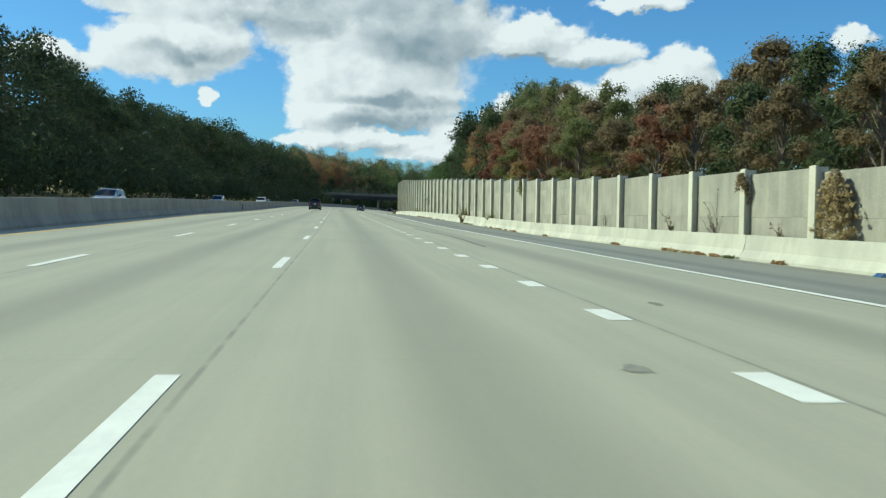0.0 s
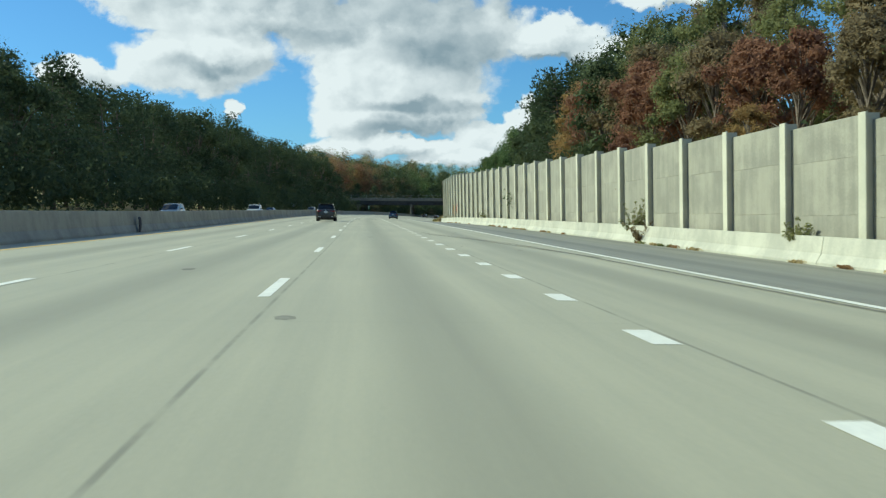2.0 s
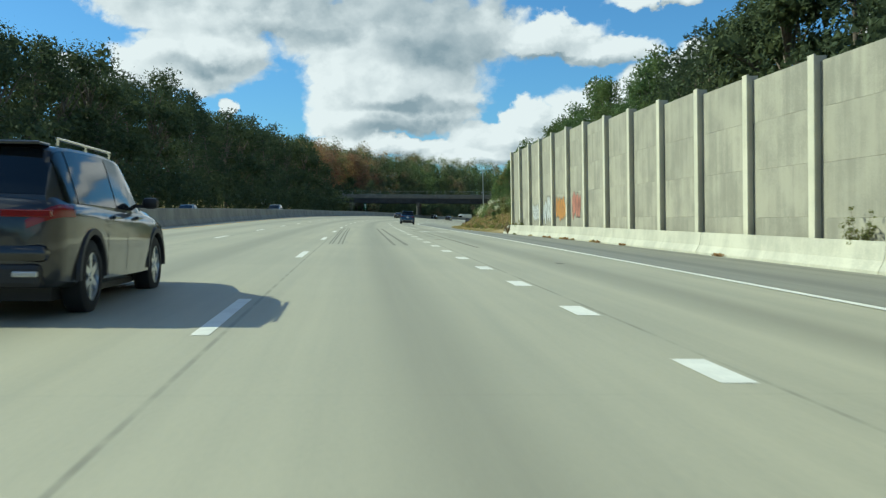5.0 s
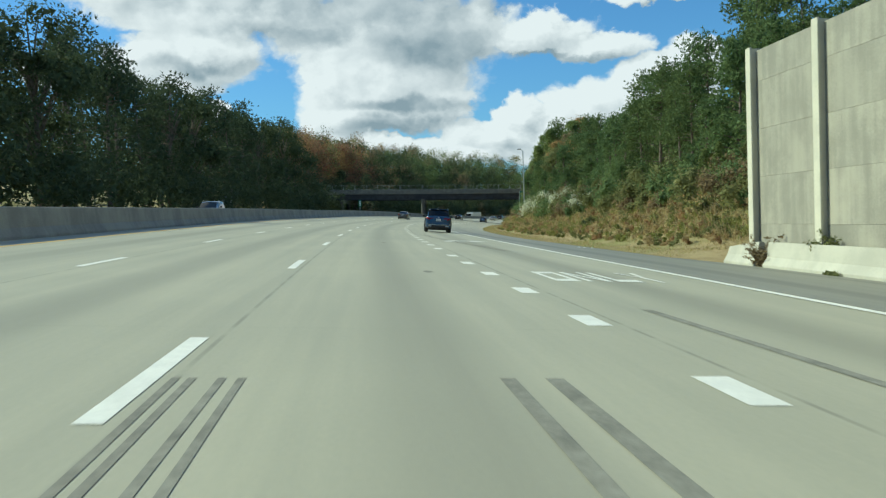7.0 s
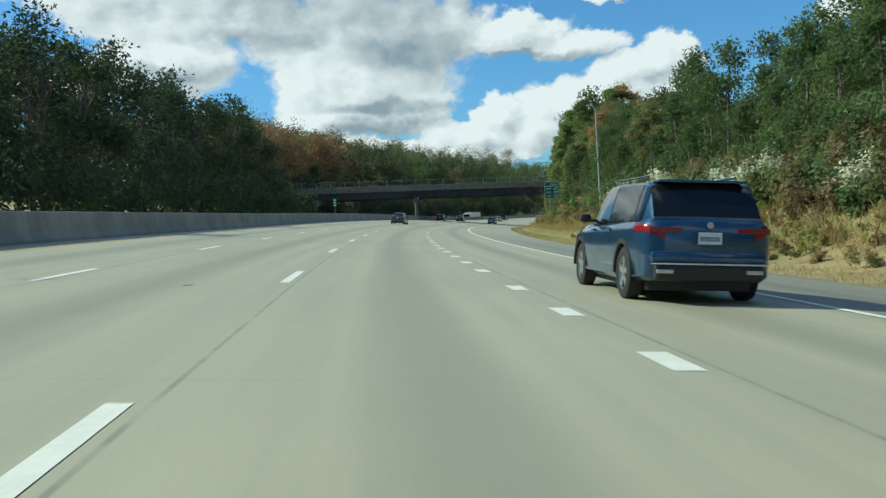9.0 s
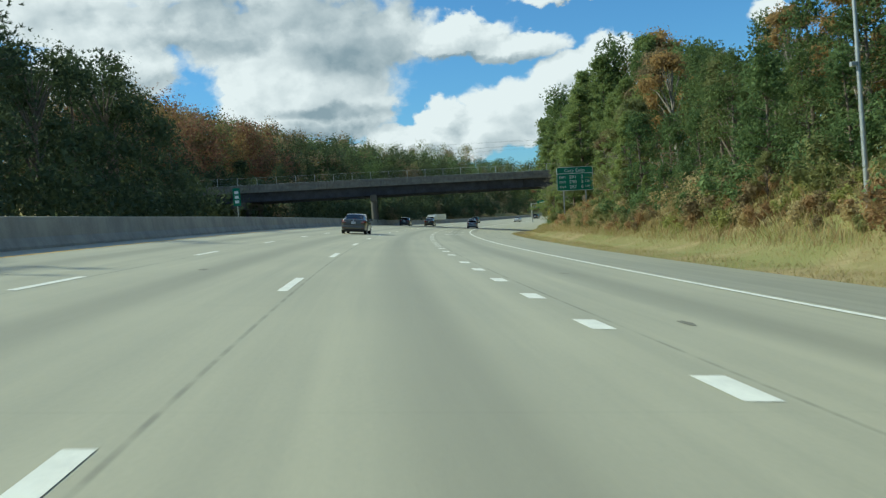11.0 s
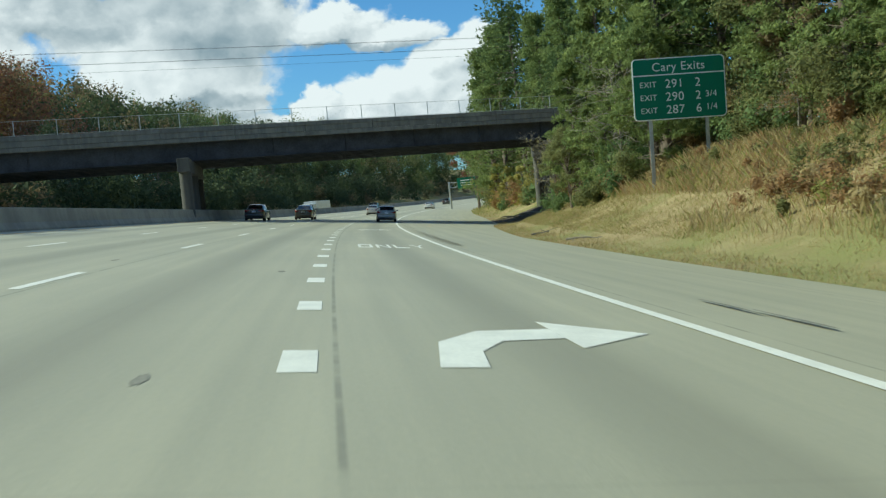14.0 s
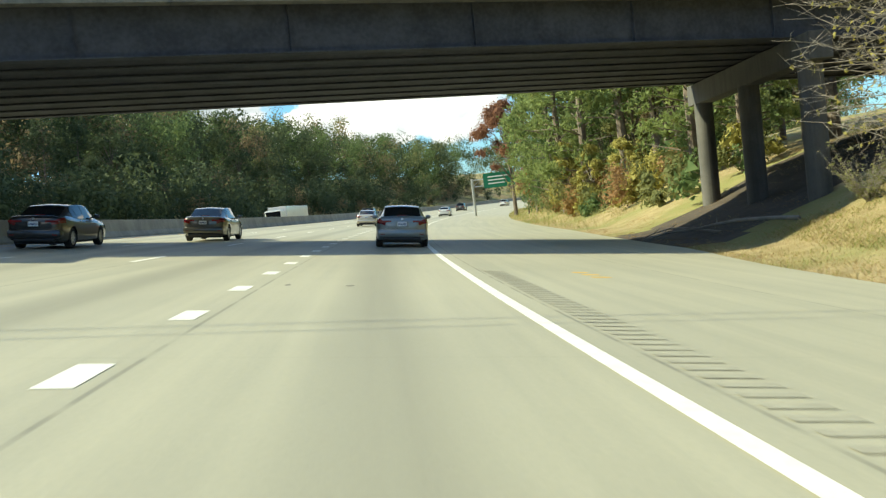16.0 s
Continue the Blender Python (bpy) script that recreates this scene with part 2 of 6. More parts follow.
def road_material(name, light, dark, joints=True, pale=None):
    """Tined concrete: wheel tracks, oil stripe, joints every 6 m, stains; the map is (offset, station) in metres."""
    m, n, b = material(name)
    uv = n.add("ShaderNodeUVMap").outputs[0]
    sep = n.add("ShaderNodeSeparateXYZ", ins={0: uv})
    d, s = sep.outputs[0], sep.outputs[1]
    lane = n.math("FRACT", n.math("MULTIPLY", n.math("ADD", d, 1.83), 1 / 3.66))
    mid = n.math("ABSOLUTE", n.math("SUBTRACT", lane, 0.5))
    oil = n.band(mid, 0.02, 0.20, 1.0, 0.0)
    long = n.add("ShaderNodeMapping", ins={0: uv, 3: (1.2, 0.03, 1.0)}).outputs[0]
    streak = n.noise(long, 1.6, 6.0, 0.6)
    blot = n.noise(uv, 0.16, 5.0, 0.6)
    grain = n.noise(uv, 22.0, 3.0, 0.7)
    v = n.math("ADD", n.math("MULTIPLY", streak, 0.55), n.math("ADD", n.math("MULTIPLY", blot, 0.3), n.math("MULTIPLY", grain, 0.25)))
    col = n.mix(n.band(v, 0.35, 0.75), (*dark, 1), (*light, 1))
    tint = tuple(c * 0.74 for c in dark) + (1,)
    col = n.mix(n.math("MULTIPLY", oil, n.band(streak, 0.25, 0.7, 0.35, 0.8)), col, tint)
    if pale:
        col = n.mix(n.band(s, 235.0, 350.0), col, n.mix(n.band(v, 0.35, 0.75), (*pale[1], 1), (*pale[0], 1)))
    if joints:
        across = n.math("ABSOLUTE", n.math("SUBTRACT", n.math("FRACT", n.math("MULTIPLY", s, 1 / 6.1)), 0.5))
        ja = n.band(across, 0.4975, 0.4992)
        along = n.math("ABSOLUTE", n.math("SUBTRACT", n.math("FRACT", n.math("ADD", n.math("MULTIPLY", n.math("ADD", d, 1.66), 1 / 3.66), 0.5)), 0.5))
        jl = n.band(along, 0.009, 0.002)
        jn = n.band(n.noise(uv, 1.2, 4.0), 0.35, 0.6, 0.15, 1.0)
        j = n.math("MULTIPLY", n.math("MAXIMUM", n.math("MULTIPLY", ja, 0.16), n.math("MULTIPLY", jl, 0.42)), jn)
        col = n.mix(j, col, (0.06, 0.06, 0.05, 1))
    n.put(b.inputs["Base Color"], col)
    b.inputs["Roughness"].default_value = 0.6
    bp = n.add("ShaderNodeBump", ins={"Height": grain, "Strength": 0.25, "Distance": 0.01})
    n.put(b.inputs["Normal"], bp.outputs[0])
    return m


M_ROAD = road_material("road concrete", (0.450, 0.420, 0.300), (0.340, 0.322, 0.236))
M_SHOULDER = road_material("shoulder concrete", (0.285, 0.275, 0.218), (0.215, 0.208, 0.170), pale=((0.450, 0.420, 0.300), (0.340, 0.322, 0.236)))
M_WHITE = plain("white road paint", (0.80, 0.78, 0.69), 0.55, vary=0.1, scale=3.0)
M_YELLOW = plain("yellow road paint", (0.62, 0.40, 0.08), 0.6, vary=0.15, scale=3.0)
M_RUBBER_MARK = plain("faded rubber mark", (0.225, 0.214, 0.17), 0.8, vary=0.35, scale=3.0)


def concrete(name, light, dark, streaky=0.6):
    """Cast concrete: run-off streaks, blotches, pores."""
    m, n, b = material(name)
    geo = n.add("ShaderNodeNewGeometry").outputs["Position"]
    seed = n.add("ShaderNodeObjectInfo").outputs["Random"]
    p = n.add("ShaderNodeVectorMath", operation="ADD", ins={0: geo, 1: n.add("ShaderNodeCombineXYZ", ins={2: n.math("MULTIPLY", seed, 60.0)}).outputs[0]}).outputs[0]
    run = n.noise(n.add("ShaderNodeMapping", ins={0: p, 3: (2.6, 2.6, 0.12)}).outputs[0], 1.0, 5.0, 0.6)
    blot = n.noise(p, 0.55, 6.0, 0.62)
    pore = n.noise(p, 24.0, 3.0, 0.7)
    v = n.math("ADD", n.math("MULTIPLY", run, streaky * 0.5), n.math("ADD", n.math("MULTIPLY", blot, 0.75 - streaky * 0.5), n.math("MULTIPLY", pore, 0.25)))
    col = n.mix(n.band(v, 0.40, 0.60), (*dark, 1), (*light, 1))
    col = n.mix(n.math("MULTIPLY", seed, 0.35), col, (*dark, 1))
    n.put(b.inputs["Base Color"], col)
    b.inputs["Roughness"].default_value = 0.85
    bp = n.add("ShaderNodeBump", ins={"Height": n.math("ADD", pore, blot), "Strength": 0.3, "Distance": 0.012})
    n.put(b.inputs["Normal"], bp.outputs[0])
    return m


M_PANEL = concrete("wall panel concrete", (0.40, 0.378, 0.30), (0.25, 0.24, 0.195))
M_POST = concrete("wall post concrete", (0.64, 0.61, 0.48), (0.50, 0.48, 0.38), 0.3)
M_JERSEY = concrete("barrier concrete", (0.56, 0.54, 0.44), (0.40, 0.388, 0.32), 0.4)
M_MEDIAN = concrete("median barrier concrete", (0.37, 0.355, 0.295), (0.245, 0.238, 0.205), 0.4)
M_BRIDGE = concrete("bridge concrete", (0.25, 0.24, 0.205), (0.14, 0.135, 0.12), 0.8)
# streaked like the bridge concrete, but darkened to carry the deck's shade on the piers
M_PIER = concrete("stained pier concrete darkened as deck shade", (0.135, 0.128, 0.112), (0.07, 0.068, 0.062), 0.8)
# the gloom under the deck is put into this dark soffit colour
M_SOFFIT = plain("deck soffit darkened as shade", (0.070, 0.072, 0.080), 0.9, vary=0.3, scale=0.6)
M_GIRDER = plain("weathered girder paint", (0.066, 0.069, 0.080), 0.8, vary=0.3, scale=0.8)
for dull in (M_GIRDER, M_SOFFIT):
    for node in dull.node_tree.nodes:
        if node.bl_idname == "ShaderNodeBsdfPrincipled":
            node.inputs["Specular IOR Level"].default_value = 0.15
M_GALV = plain("galvanised steel", (0.50, 0.51, 0.50), 0.42, 0.75, vary=0.15, scale=5.0)
M_SIGN = plain("green sign sheeting", (0.006, 0.16, 0.085), 0.45, vary=0.08, scale=2.0)
M_SIGN_WHITE = plain("white sign sheeting", (0.78, 0.80, 0.78), 0.45, vary=0.05, scale=4.0)
M_WIRE = plain("cable", (0.03, 0.03, 0.03), 0.6)


def ground_material():
    m, n, b = material("dry grass ground")
    p = n.add("ShaderNodeNewGeometry").outputs["Position"]
    big, mid, fine = n.noise(p, 0.12, 5.0), n.noise(p, 0.9, 5.0, 0.65), n.noise(p, 9.0, 4.0, 0.7)
    col = n.mix(n.band(mid, 0.35, 0.65), (0.29, 0.22, 0.10, 1), (0.42, 0.33, 0.165, 1))
    col = n.mix(n.band(big, 0.42, 0.62), col, (0.235, 0.235, 0.075, 1))
    col = n.mix(n.math("MULTIPLY", n.band(fine, 0.4, 0.7), 0.4), col, (0.24, 0.155, 0.075, 1))
    n.put(b.inputs["Base Color"], col)
    b.inputs["Roughness"].default_value = 0.95
    bp = n.add("ShaderNodeBump", ins={"Height": n.math("ADD", fine, mid), "Strength": 0.7, "Distance": 0.1})
    n.put(b.inputs["Normal"], bp.outputs[0])
    return m


M_GROUND = ground_material()
# bare soil, its colour darkened further for the shade under the overpass
M_SOIL = plain("bare soil with deck shade in its colour", (0.075, 0.058, 0.042), 0.95, vary=0.35, scale=0.8, bump=0.5)


def leaf_material(name, a, b2, through=0.3, rough=0.6):
    """Leaves: colour varies leaf by leaf and tree by tree, light passes through."""
    m = bpy.data.materials.new(name)
    m.use_nodes = True
    n = Nodes(m.node_tree)
    isl = n.add("ShaderNodeNewGeometry").outputs["Random Per Island"]
    rnd = n.add("ShaderNodeObjectInfo").outputs["Random"]
    pos = n.add("ShaderNodeNewGeometry").outputs["Position"]
    clump = n.band(n.noise(pos, 0.5, 3.0), 0.35, 0.65)
    f = n.math("ADD", n.math("MULTIPLY", isl, 0.35), n.math("ADD", n.math("MULTIPLY", clump, 0.45), n.math("MULTIPLY", rnd, 0.2)))
    col = n.mix(f, (*a, 1), (*b2, 1))
    dif = n.add("ShaderNodeBsdfPrincipled", ins={"Base Color": col, "Roughness": rough})
    dif.inputs["Specular IOR Level"].default_value = 0.08
    tra = n.add("ShaderNodeBsdfTranslucent", ins={0: col})
    mx = n.add("ShaderNodeMixShader", ins={0: through, 1: dif.outputs[0], 2: tra.outputs[0]})
    n.add("ShaderNodeOutputMaterial", ins={0: mx.outputs[0]})
    return m


M_BARK = plain("grey-brown bark", (0.16, 0.125, 0.095), 0.9, vary=0.4, scale=3.0, bump=0.5)
M_PALE_BARK = plain("pale bark", (0.25, 0.22, 0.18), 0.9, vary=0.3, scale=3.0, bump=0.4)
M_LEAF = {
    "pine": leaf_material("pine needles", (0.078, 0.120, 0.048), (0.215, 0.270, 0.102), 0.4),
    "near_pine": leaf_material("long pine needles", (0.150, 0.205, 0.075), (0.385, 0.435, 0.165), 0.48),
    # a darker copy of pine: the backlit woods' shade is put into the colour
    "shade_pine": leaf_material("pine needles with shade in the colour", (0.062, 0.086, 0.048), (0.118, 0.148, 0.076), 0.34),
    "young_pine": leaf_material("young pine needles", (0.085, 0.142, 0.060), (0.225, 0.295, 0.118), 0.44),
    "olive": leaf_material("olive green leaves", (0.130, 0.150, 0.060), (0.305, 0.300, 0.125), 0.45),
    "brown": leaf_material("russet brown leaves", (0.165, 0.128, 0.072), (0.320, 0.245, 0.135), 0.45),
    "orange": leaf_material("orange autumn leaves", (0.275, 0.178, 0.075), (0.440, 0.295, 0.120), 0.44),
    "red": leaf_material("red autumn leaves", (0.205, 0.102, 0.066), (0.350, 0.185, 0.112), 0.44),
    "yellow": leaf_material("yellow autumn leaves", (0.300, 0.270, 0.075), (0.480, 0.430, 0.140), 0.35),
    # dark green foliage, which also stands in for shade in the left woods
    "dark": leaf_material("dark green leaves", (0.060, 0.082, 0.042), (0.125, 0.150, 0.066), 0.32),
}

M_LEAF["straw"] = leaf_material("dry straw grass", (0.35, 0.27, 0.13), (0.54, 0.43, 0.23), 0.45)
M_LEAF["green_grass"] = leaf_material("green grass", (0.20, 0.215, 0.06), (0.38, 0.375, 0.13), 0.45)
M_LEAF["rust"] = leaf_material("rust brown weeds", (0.26, 0.155, 0.075), (0.42, 0.275, 0.14), 0.45)


# ---- building helpers ----
def mesh_object(name, verts, faces, mat, parent=None, label="", smooth=False):
    me = bpy.data.meshes.new(name)
    me.from_pydata([tuple(v) for v in verts], [], [tuple(f) for f in faces])
    me.materials.append(mat)
    if smooth:
        me.polygons.foreach_set("use_smooth", [True] * len(me.polygons))
    ob = new(name, me)
    if parent is not None:
        ob.parent = parent
    if label:
        tagged(ob, label)
    return ob


def part(name, bm, mat, parent=None, label="", smooth=False):
    me = bpy.data.meshes.new(name)
    bm.to_mesh(me)
    bm.free()
    me.materials.append(mat)
    if smooth:
        me.polygons.foreach_set("use_smooth", [True] * len(me.polygons))
    if smooth:
        me.set_sharp_from_angle(angle=radians(38))
    ob = new(name, me)
    if parent is not None:
        ob.parent = parent
    if label:
        tagged(ob, label)
    return ob


def box(bm, x0, x1, y0, y1, z0, z1, bevel=0.0, m=None):
    r = bmesh.ops.create_cube(bm, size=1.0, matrix=Matrix.LocRotScale(((x0 + x1) / 2, (y0 + y1) / 2, (z0 + z1) / 2), None, (x1 - x0, y1 - y0, z1 - z0)))
    vs = r["verts"]
    if bevel:
        es = {e for v in vs for e in v.link_edges}
        rb = bmesh.ops.bevel(bm, geom=list(es), offset=bevel, segments=2, affect="EDGES", profile=0.5)
        vs = list({v for f in rb["faces"] for v in f.verts} | {v for v in vs if v.is_valid})
    if m is not None:
        bmesh.ops.transform(bm, matrix=m, verts=vs)
    return vs


def tube(bm, a, b, r0, r1=None, seg=8, caps=True):
    a, b = Vector(a), Vector(b)
    q = (b - a).to_track_quat("Z", "Y").to_matrix().to_4x4()
    bmesh.ops.create_cone(bm, cap_ends=caps, segments=seg, radius1=r0, radius2=r0 if r1 is None else r1, depth=(b - a).length, matrix=Matrix.Translation((a + b) / 2) @ q)


def ribbon(name, stations, profile, mat, uv=False, closed=False, smooth=False):
    """A strip swept along the road: profile(s) gives rows of (d, h)."""
    rows = [np.array(profile(s), float) for s in stations]
    k = len(rows[0])
    pts = np.concatenate([spots(s, r[:, 0], r[:, 1]) for s, r in zip(stations, rows)])
    faces = []
    for i in range(len(stations) - 1):
        for j in range(k if closed else k - 1):
            j2 = (j + 1) % k
            faces.append((i * k + j, i * k + j2, (i + 1) * k + j2, (i + 1) * k + j))
    if closed:
        faces.append(tuple(range(k))[::-1])
        faces.append(tuple((len(stations) - 1) * k + j for j in range(k)))
    ob = mesh_object(name, pts, faces, mat, smooth=smooth)
    if uv:
        flat = np.concatenate([np.stack([r[:, 0], np.full(k, s)], -1) for s, r in zip(stations, rows)])
        lay = ob.data.uv_layers.new(name="UVMap")
        idx = np.empty(len(ob.data.loops), int)
        ob.data.loops.foreach_get("vertex_index", idx)
        lay.data.foreach_set("uv", flat[idx].ravel())
    return ob

# ---- ground and carriageways ----
sta_g = np.concatenate([np.arange(-1500, -100, 100.0), np.arange(-100, 434, 6.0), np.arange(434, 470, 1.0), np.arange(470, 720, 6.0), np.arange(720, 2301, 80.0)])
off_g = np.array([-1500, -700, -400, -250, -160, -120, -90, -70, -60, -50, -42, -36, -32, -28.5, -27.9, -11, 4, 5.4] + [5.5 + i for i in range(1, 13)] + [19, 21, 24, 28, 34, 42, 52, 66, 85, 110, 150, 200, 300, 450])


def land(s, d):
    h = rise(s, d) - np.where((d < shoulder_edge(s) - 0.05) & (d > -28.2), 0.12, 0.0) - np.where((d < -10.9) & (d > -28.2), 0.5, 0.0)
    wob = 0.25 * np.sin(d * 0.31 + s * 0.05) * np.sin(s * 0.13) * np.interp(d - shoulder_edge(s), [2, 8], [0, 1]) + np.where(d < -30, 0.3 * np.sin(s * 0.11), 0)
    return h + wob


gs, gd = np.meshgrid(sta_g, off_g, indexing="ij")
gp = spots(gs, gd, land(gs, gd)).reshape(-1, 3)
nk = len(off_g)
gf = [(i * nk + j, i * nk + j + 1, (i + 1) * nk + j + 1, (i + 1) * nk + j) for i in range(len(sta_g) - 1) for j in range(nk - 1)]
ground = mesh_object("ground", gp, gf, M_GROUND, smooth=True)
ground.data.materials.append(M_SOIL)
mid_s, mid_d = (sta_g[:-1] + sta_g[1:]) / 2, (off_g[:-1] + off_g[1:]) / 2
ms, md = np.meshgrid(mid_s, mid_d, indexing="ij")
# the soil band follows the deck's shadow edge, so its dark colour deepens that shadow
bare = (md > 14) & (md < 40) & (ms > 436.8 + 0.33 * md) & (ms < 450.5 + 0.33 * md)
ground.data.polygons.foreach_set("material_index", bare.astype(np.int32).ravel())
tagged(ground, "dry autumn grass and leaf litter beside the highway", "ground", kind="structure")

sta_r = np.concatenate([np.arange(-90, 480, 3.0), np.arange(480, 1000, 6.0)])
tagged(ribbon("road", sta_r, lambda s: [(-10.75, 0), (-9.2, 0), (-5.49, 0), (-1.83, 0), (1.83, 0), (5.62, -0.005)], M_ROAD, uv=True), "pale tined concrete highway lanes with dark oil stripes", "road", kind="structure")
tagged(ribbon("shoulder", sta_r, lambda s: [(5.62, -0.005)] + [(d, -droop(s) * (d - 5.5)) for d in (5.62 + (shoulder_edge(s) - 5.62) * np.array([0.33, 0.66, 1.0]))] + [(shoulder_edge(s) + 0.05, -droop(s) * (shoulder_edge(s) - 5.5) - 0.2)], M_SHOULDER, uv=True), "worn grey concrete hard shoulder", "shoulder", kind="structure")
tagged(ribbon("opposite_road", sta_r, lambda s: [(-27.9, -0.42), (-11.0, -0.35)], M_ROAD, uv=True), "concrete lanes of the opposite carriageway", "road", kind="structure")


# ---- road paint, laid 4 mm over the slabs ----
def strip(name, s0, s1, d, width, mat, group, label, lift=0.004, slope=0.0):
    n = max(2, int((s1 - s0) / 3.0) + 1)
    ob = ribbon(name, np.linspace(s0, s1, n), lambda s: [(d - width / 2, lift + slope), (d + width / 2, lift + slope)], mat)
    return tagged(ob, label, "road marking", group)


def edge_at(s):
    return float(np.interp(s, [250, 340], [5.46, 5.29]))


tagged(ribbon("edge_line", np.arange(-60, 900, 3.0), lambda s: [(edge_at(s) - 0.08, 0.004), (edge_at(s) + 0.08, 0.004)], M_WHITE), "solid white painted edge line", "road marking")
tagged(ribbon("yellow_edge_line", np.arange(-60, 900, 3.0), lambda s: [(-9.28, 0.004), (-9.12, 0.004)], M_YELLOW), "solid yellow painted median edge line", "road marking")
PHASE = 4.03
for k in range(-3, 58):
    c = PHASE + 12.19 * k
    strip("lane_dash", c - 1.52, c + 1.52, -1.83, 0.15, M_WHITE, "lane dashes of the middle lane", "white painted lane dash on concrete")
    strip("lane_dash", c - 1.52 + -0.5, c + 1.52 + -0.5, -5.42, 0.15, M_WHITE, "lane dashes of the left lane", "white painted lane dash on concrete")
# the short dashes were painted in stretches, each with a start of its own
DOT_RUNS = [(-14.0, 130.0, 60.05), (130.0, 208.0, 178.9), (208.0, 250.0, 227.8), (250.0, 311.0, 291.1), (311.0, 331.0, 318.4), (331.0, 586.0, 340.85)]
for c in [c for a, b, c0 in DOT_RUNS for c in np.arange(c0 - 3.66 * math.floor((c0 - a) / 3.66), b - 1.6, 3.66)]:
    strip("lane_dot", c - 0.46, c + 0.46, float(np.interp(c, [120, 180], [1.83, 1.75])), 0.25, M_WHITE, "short dashes of the exit lane", "short broad white dash of the exit lane")

# ---- median barrier ----
def safety_shape(d0, h):
    half = [(0.30, 0.0), (0.30, 0.08), (0.17, 0.33), (0.10, h - 0.02), (0.08, h)]
    return [(d0 + x, y) for x, y in half] + [(d0 - x, y) for x, y in half[::-1]]


tagged(ribbon("median_barrier", np.arange(-90, 900, 6.1), lambda s: safety_shape(-10.62, 0.93), M_MEDIAN, closed=True), "weathered grey concrete median barrier", "barrier", kind="structure")


def place(s, d, h=0.0, tilt=False, turn=0.0):
    """A pose on the road plan: x to the right, y ahead."""
    return Matrix.Translation(spot(s, d, h)) @ pose(0, 0, 0, 0, bank_degrees(s) if tilt else 0, heading(s) + turn)


def root(name, m, label, category, group=""):
    ob = new(name)
    ob.empty_display_size = 0.3
    ob.matrix_world = m
    return tagged(ob, label, category, group)


def ordinary_box(name, x0, x1, y0, y1, z0, z1, mat, parent, bevel=0.0, label=""):
    bm = bmesh.new()
    box(bm, x0, x1, y0, y1, z0, z1, bevel)
    return part(name, bm, mat, parent, label)


# ---- road letters, arrows, skid marks ----
def flat_shape(name, outlines, mat, s, d, label, category, stretch, lift=0.004):
    """Painted polygons: outlines in (across, along) metres, laid on the banked road."""
    verts, faces = [], []
    for poly in outlines:
        k = len(verts)
        verts += [tuple(spot(s + y * stretch, d + x, lift)) for x, y in poly]
        faces.append(tuple(range(k, k + len(poly))))
    return tagged(mesh_object(name, verts, faces, mat), label, category)


def stroke_letter(ch):
    """A letter of a road word in a 1 x 1 box, from broad strokes."""
    t = 0.2
    bars = {
        "O": [((0, 0), (1, 0), (1, t), (0, t)), ((0, 1 - t), (1, 1 - t), (1, 1), (0, 1)), ((0, t), (t, t), (t, 1 - t), (0, 1 - t)), ((1 - t, t), (1, t), (1, 1 - t), (1 - t, 1 - t))],
        "N": [((0, 0), (t, 0), (t, 1), (0, 1)), ((1 - t, 0), (1, 0), (1, 1), (1 - t, 1)), ((t, 0.78), (1 - t, 0.0), (1 - t, 0.22), (t, 1.0))],
        "L": [((0, 0), (t, 0), (t, 1), (0, 1)), ((t, 0), (1, 0), (1, t), (t, t))],
        "Y": [((0.4, 0), (0.6, 0), (0.6, 0.5), (0.4, 0.5)), ((0.4, 0.5), (0.5, 0.5), (0.22, 1), (0, 1)), ((0.5, 0.5), (0.6, 0.5), (1, 1), (0.78, 1))],
    }
    return bars[ch]


def road_word(s):
    polys = []
    for i, ch in enumerate("ONLY"):
        polys += [[(-1.02 + i * 0.53 + x * 0.42, y) for x, y in p] for p in stroke_letter(ch)]
    flat_shape("road_word", polys, M_WHITE, s, 3.66, "white painted road word reading ONLY", "road marking", 2.45)


def road_arrow(s):
    stem = [(-0.95, 0.0), (-0.62, 0.0), (-0.55, 0.35), (-0.30, 0.62), (0.25, 0.70), (0.25, 1.0), (-0.42, 0.93), (-0.82, 0.6)]
    head = [(0.25, 0.42), (1.05, 0.84), (0.25, 1.27)]
    flat_shape("road_arrow", [stem, head], M_WHITE, s, 3.62, "white painted turn arrow pointing to the exit", "road marking", 2.0)


for s in (195.6, 382.9):
    road_word(s)
for s in (179.5, 218.8, 362.5, 406.4):
    road_arrow(s)


def skid(points, width, label="black rubber skid mark on concrete"):
    pts = []
    for s, d in points:
        pts += [spot(s, d - width / 2, 0.003), spot(s, d + width / 2, 0.003)]
    faces = [(2 * i, 2 * i + 1, 2 * i + 3, 2 * i + 2) for i in range(len(points) - 1)]
    tagged(mesh_object("skid_mark", pts, faces, M_RUBBER_MARK), label, "skid mark", "skid marks")


for d0, d1, wide in ((-1.18, -1.38, 0.05), (-1.06, -1.26, 0.05), (-1.45, -1.66, 0.05), (-1.36, -1.56, 0.05), (0.92, 0.70, 0.12), (0.54, 0.40, 0.10)):
    skid([(157 + i * 3.7, d0 + (d1 - d0) * i / 8) for i in range(9)], wide)
skid([(96, 2.1), (88, 3.6), (76, 4.9), (62, 5.25)], 0.10)
skid([(101, 2.0), (95, 2.6), (84, 4.4), (74, 5.1)], 0.08)
skid([(156, 3.0), (165, 2.95), (175, 2.92), (184, 2.85), (191, 2.7)], 0.12)
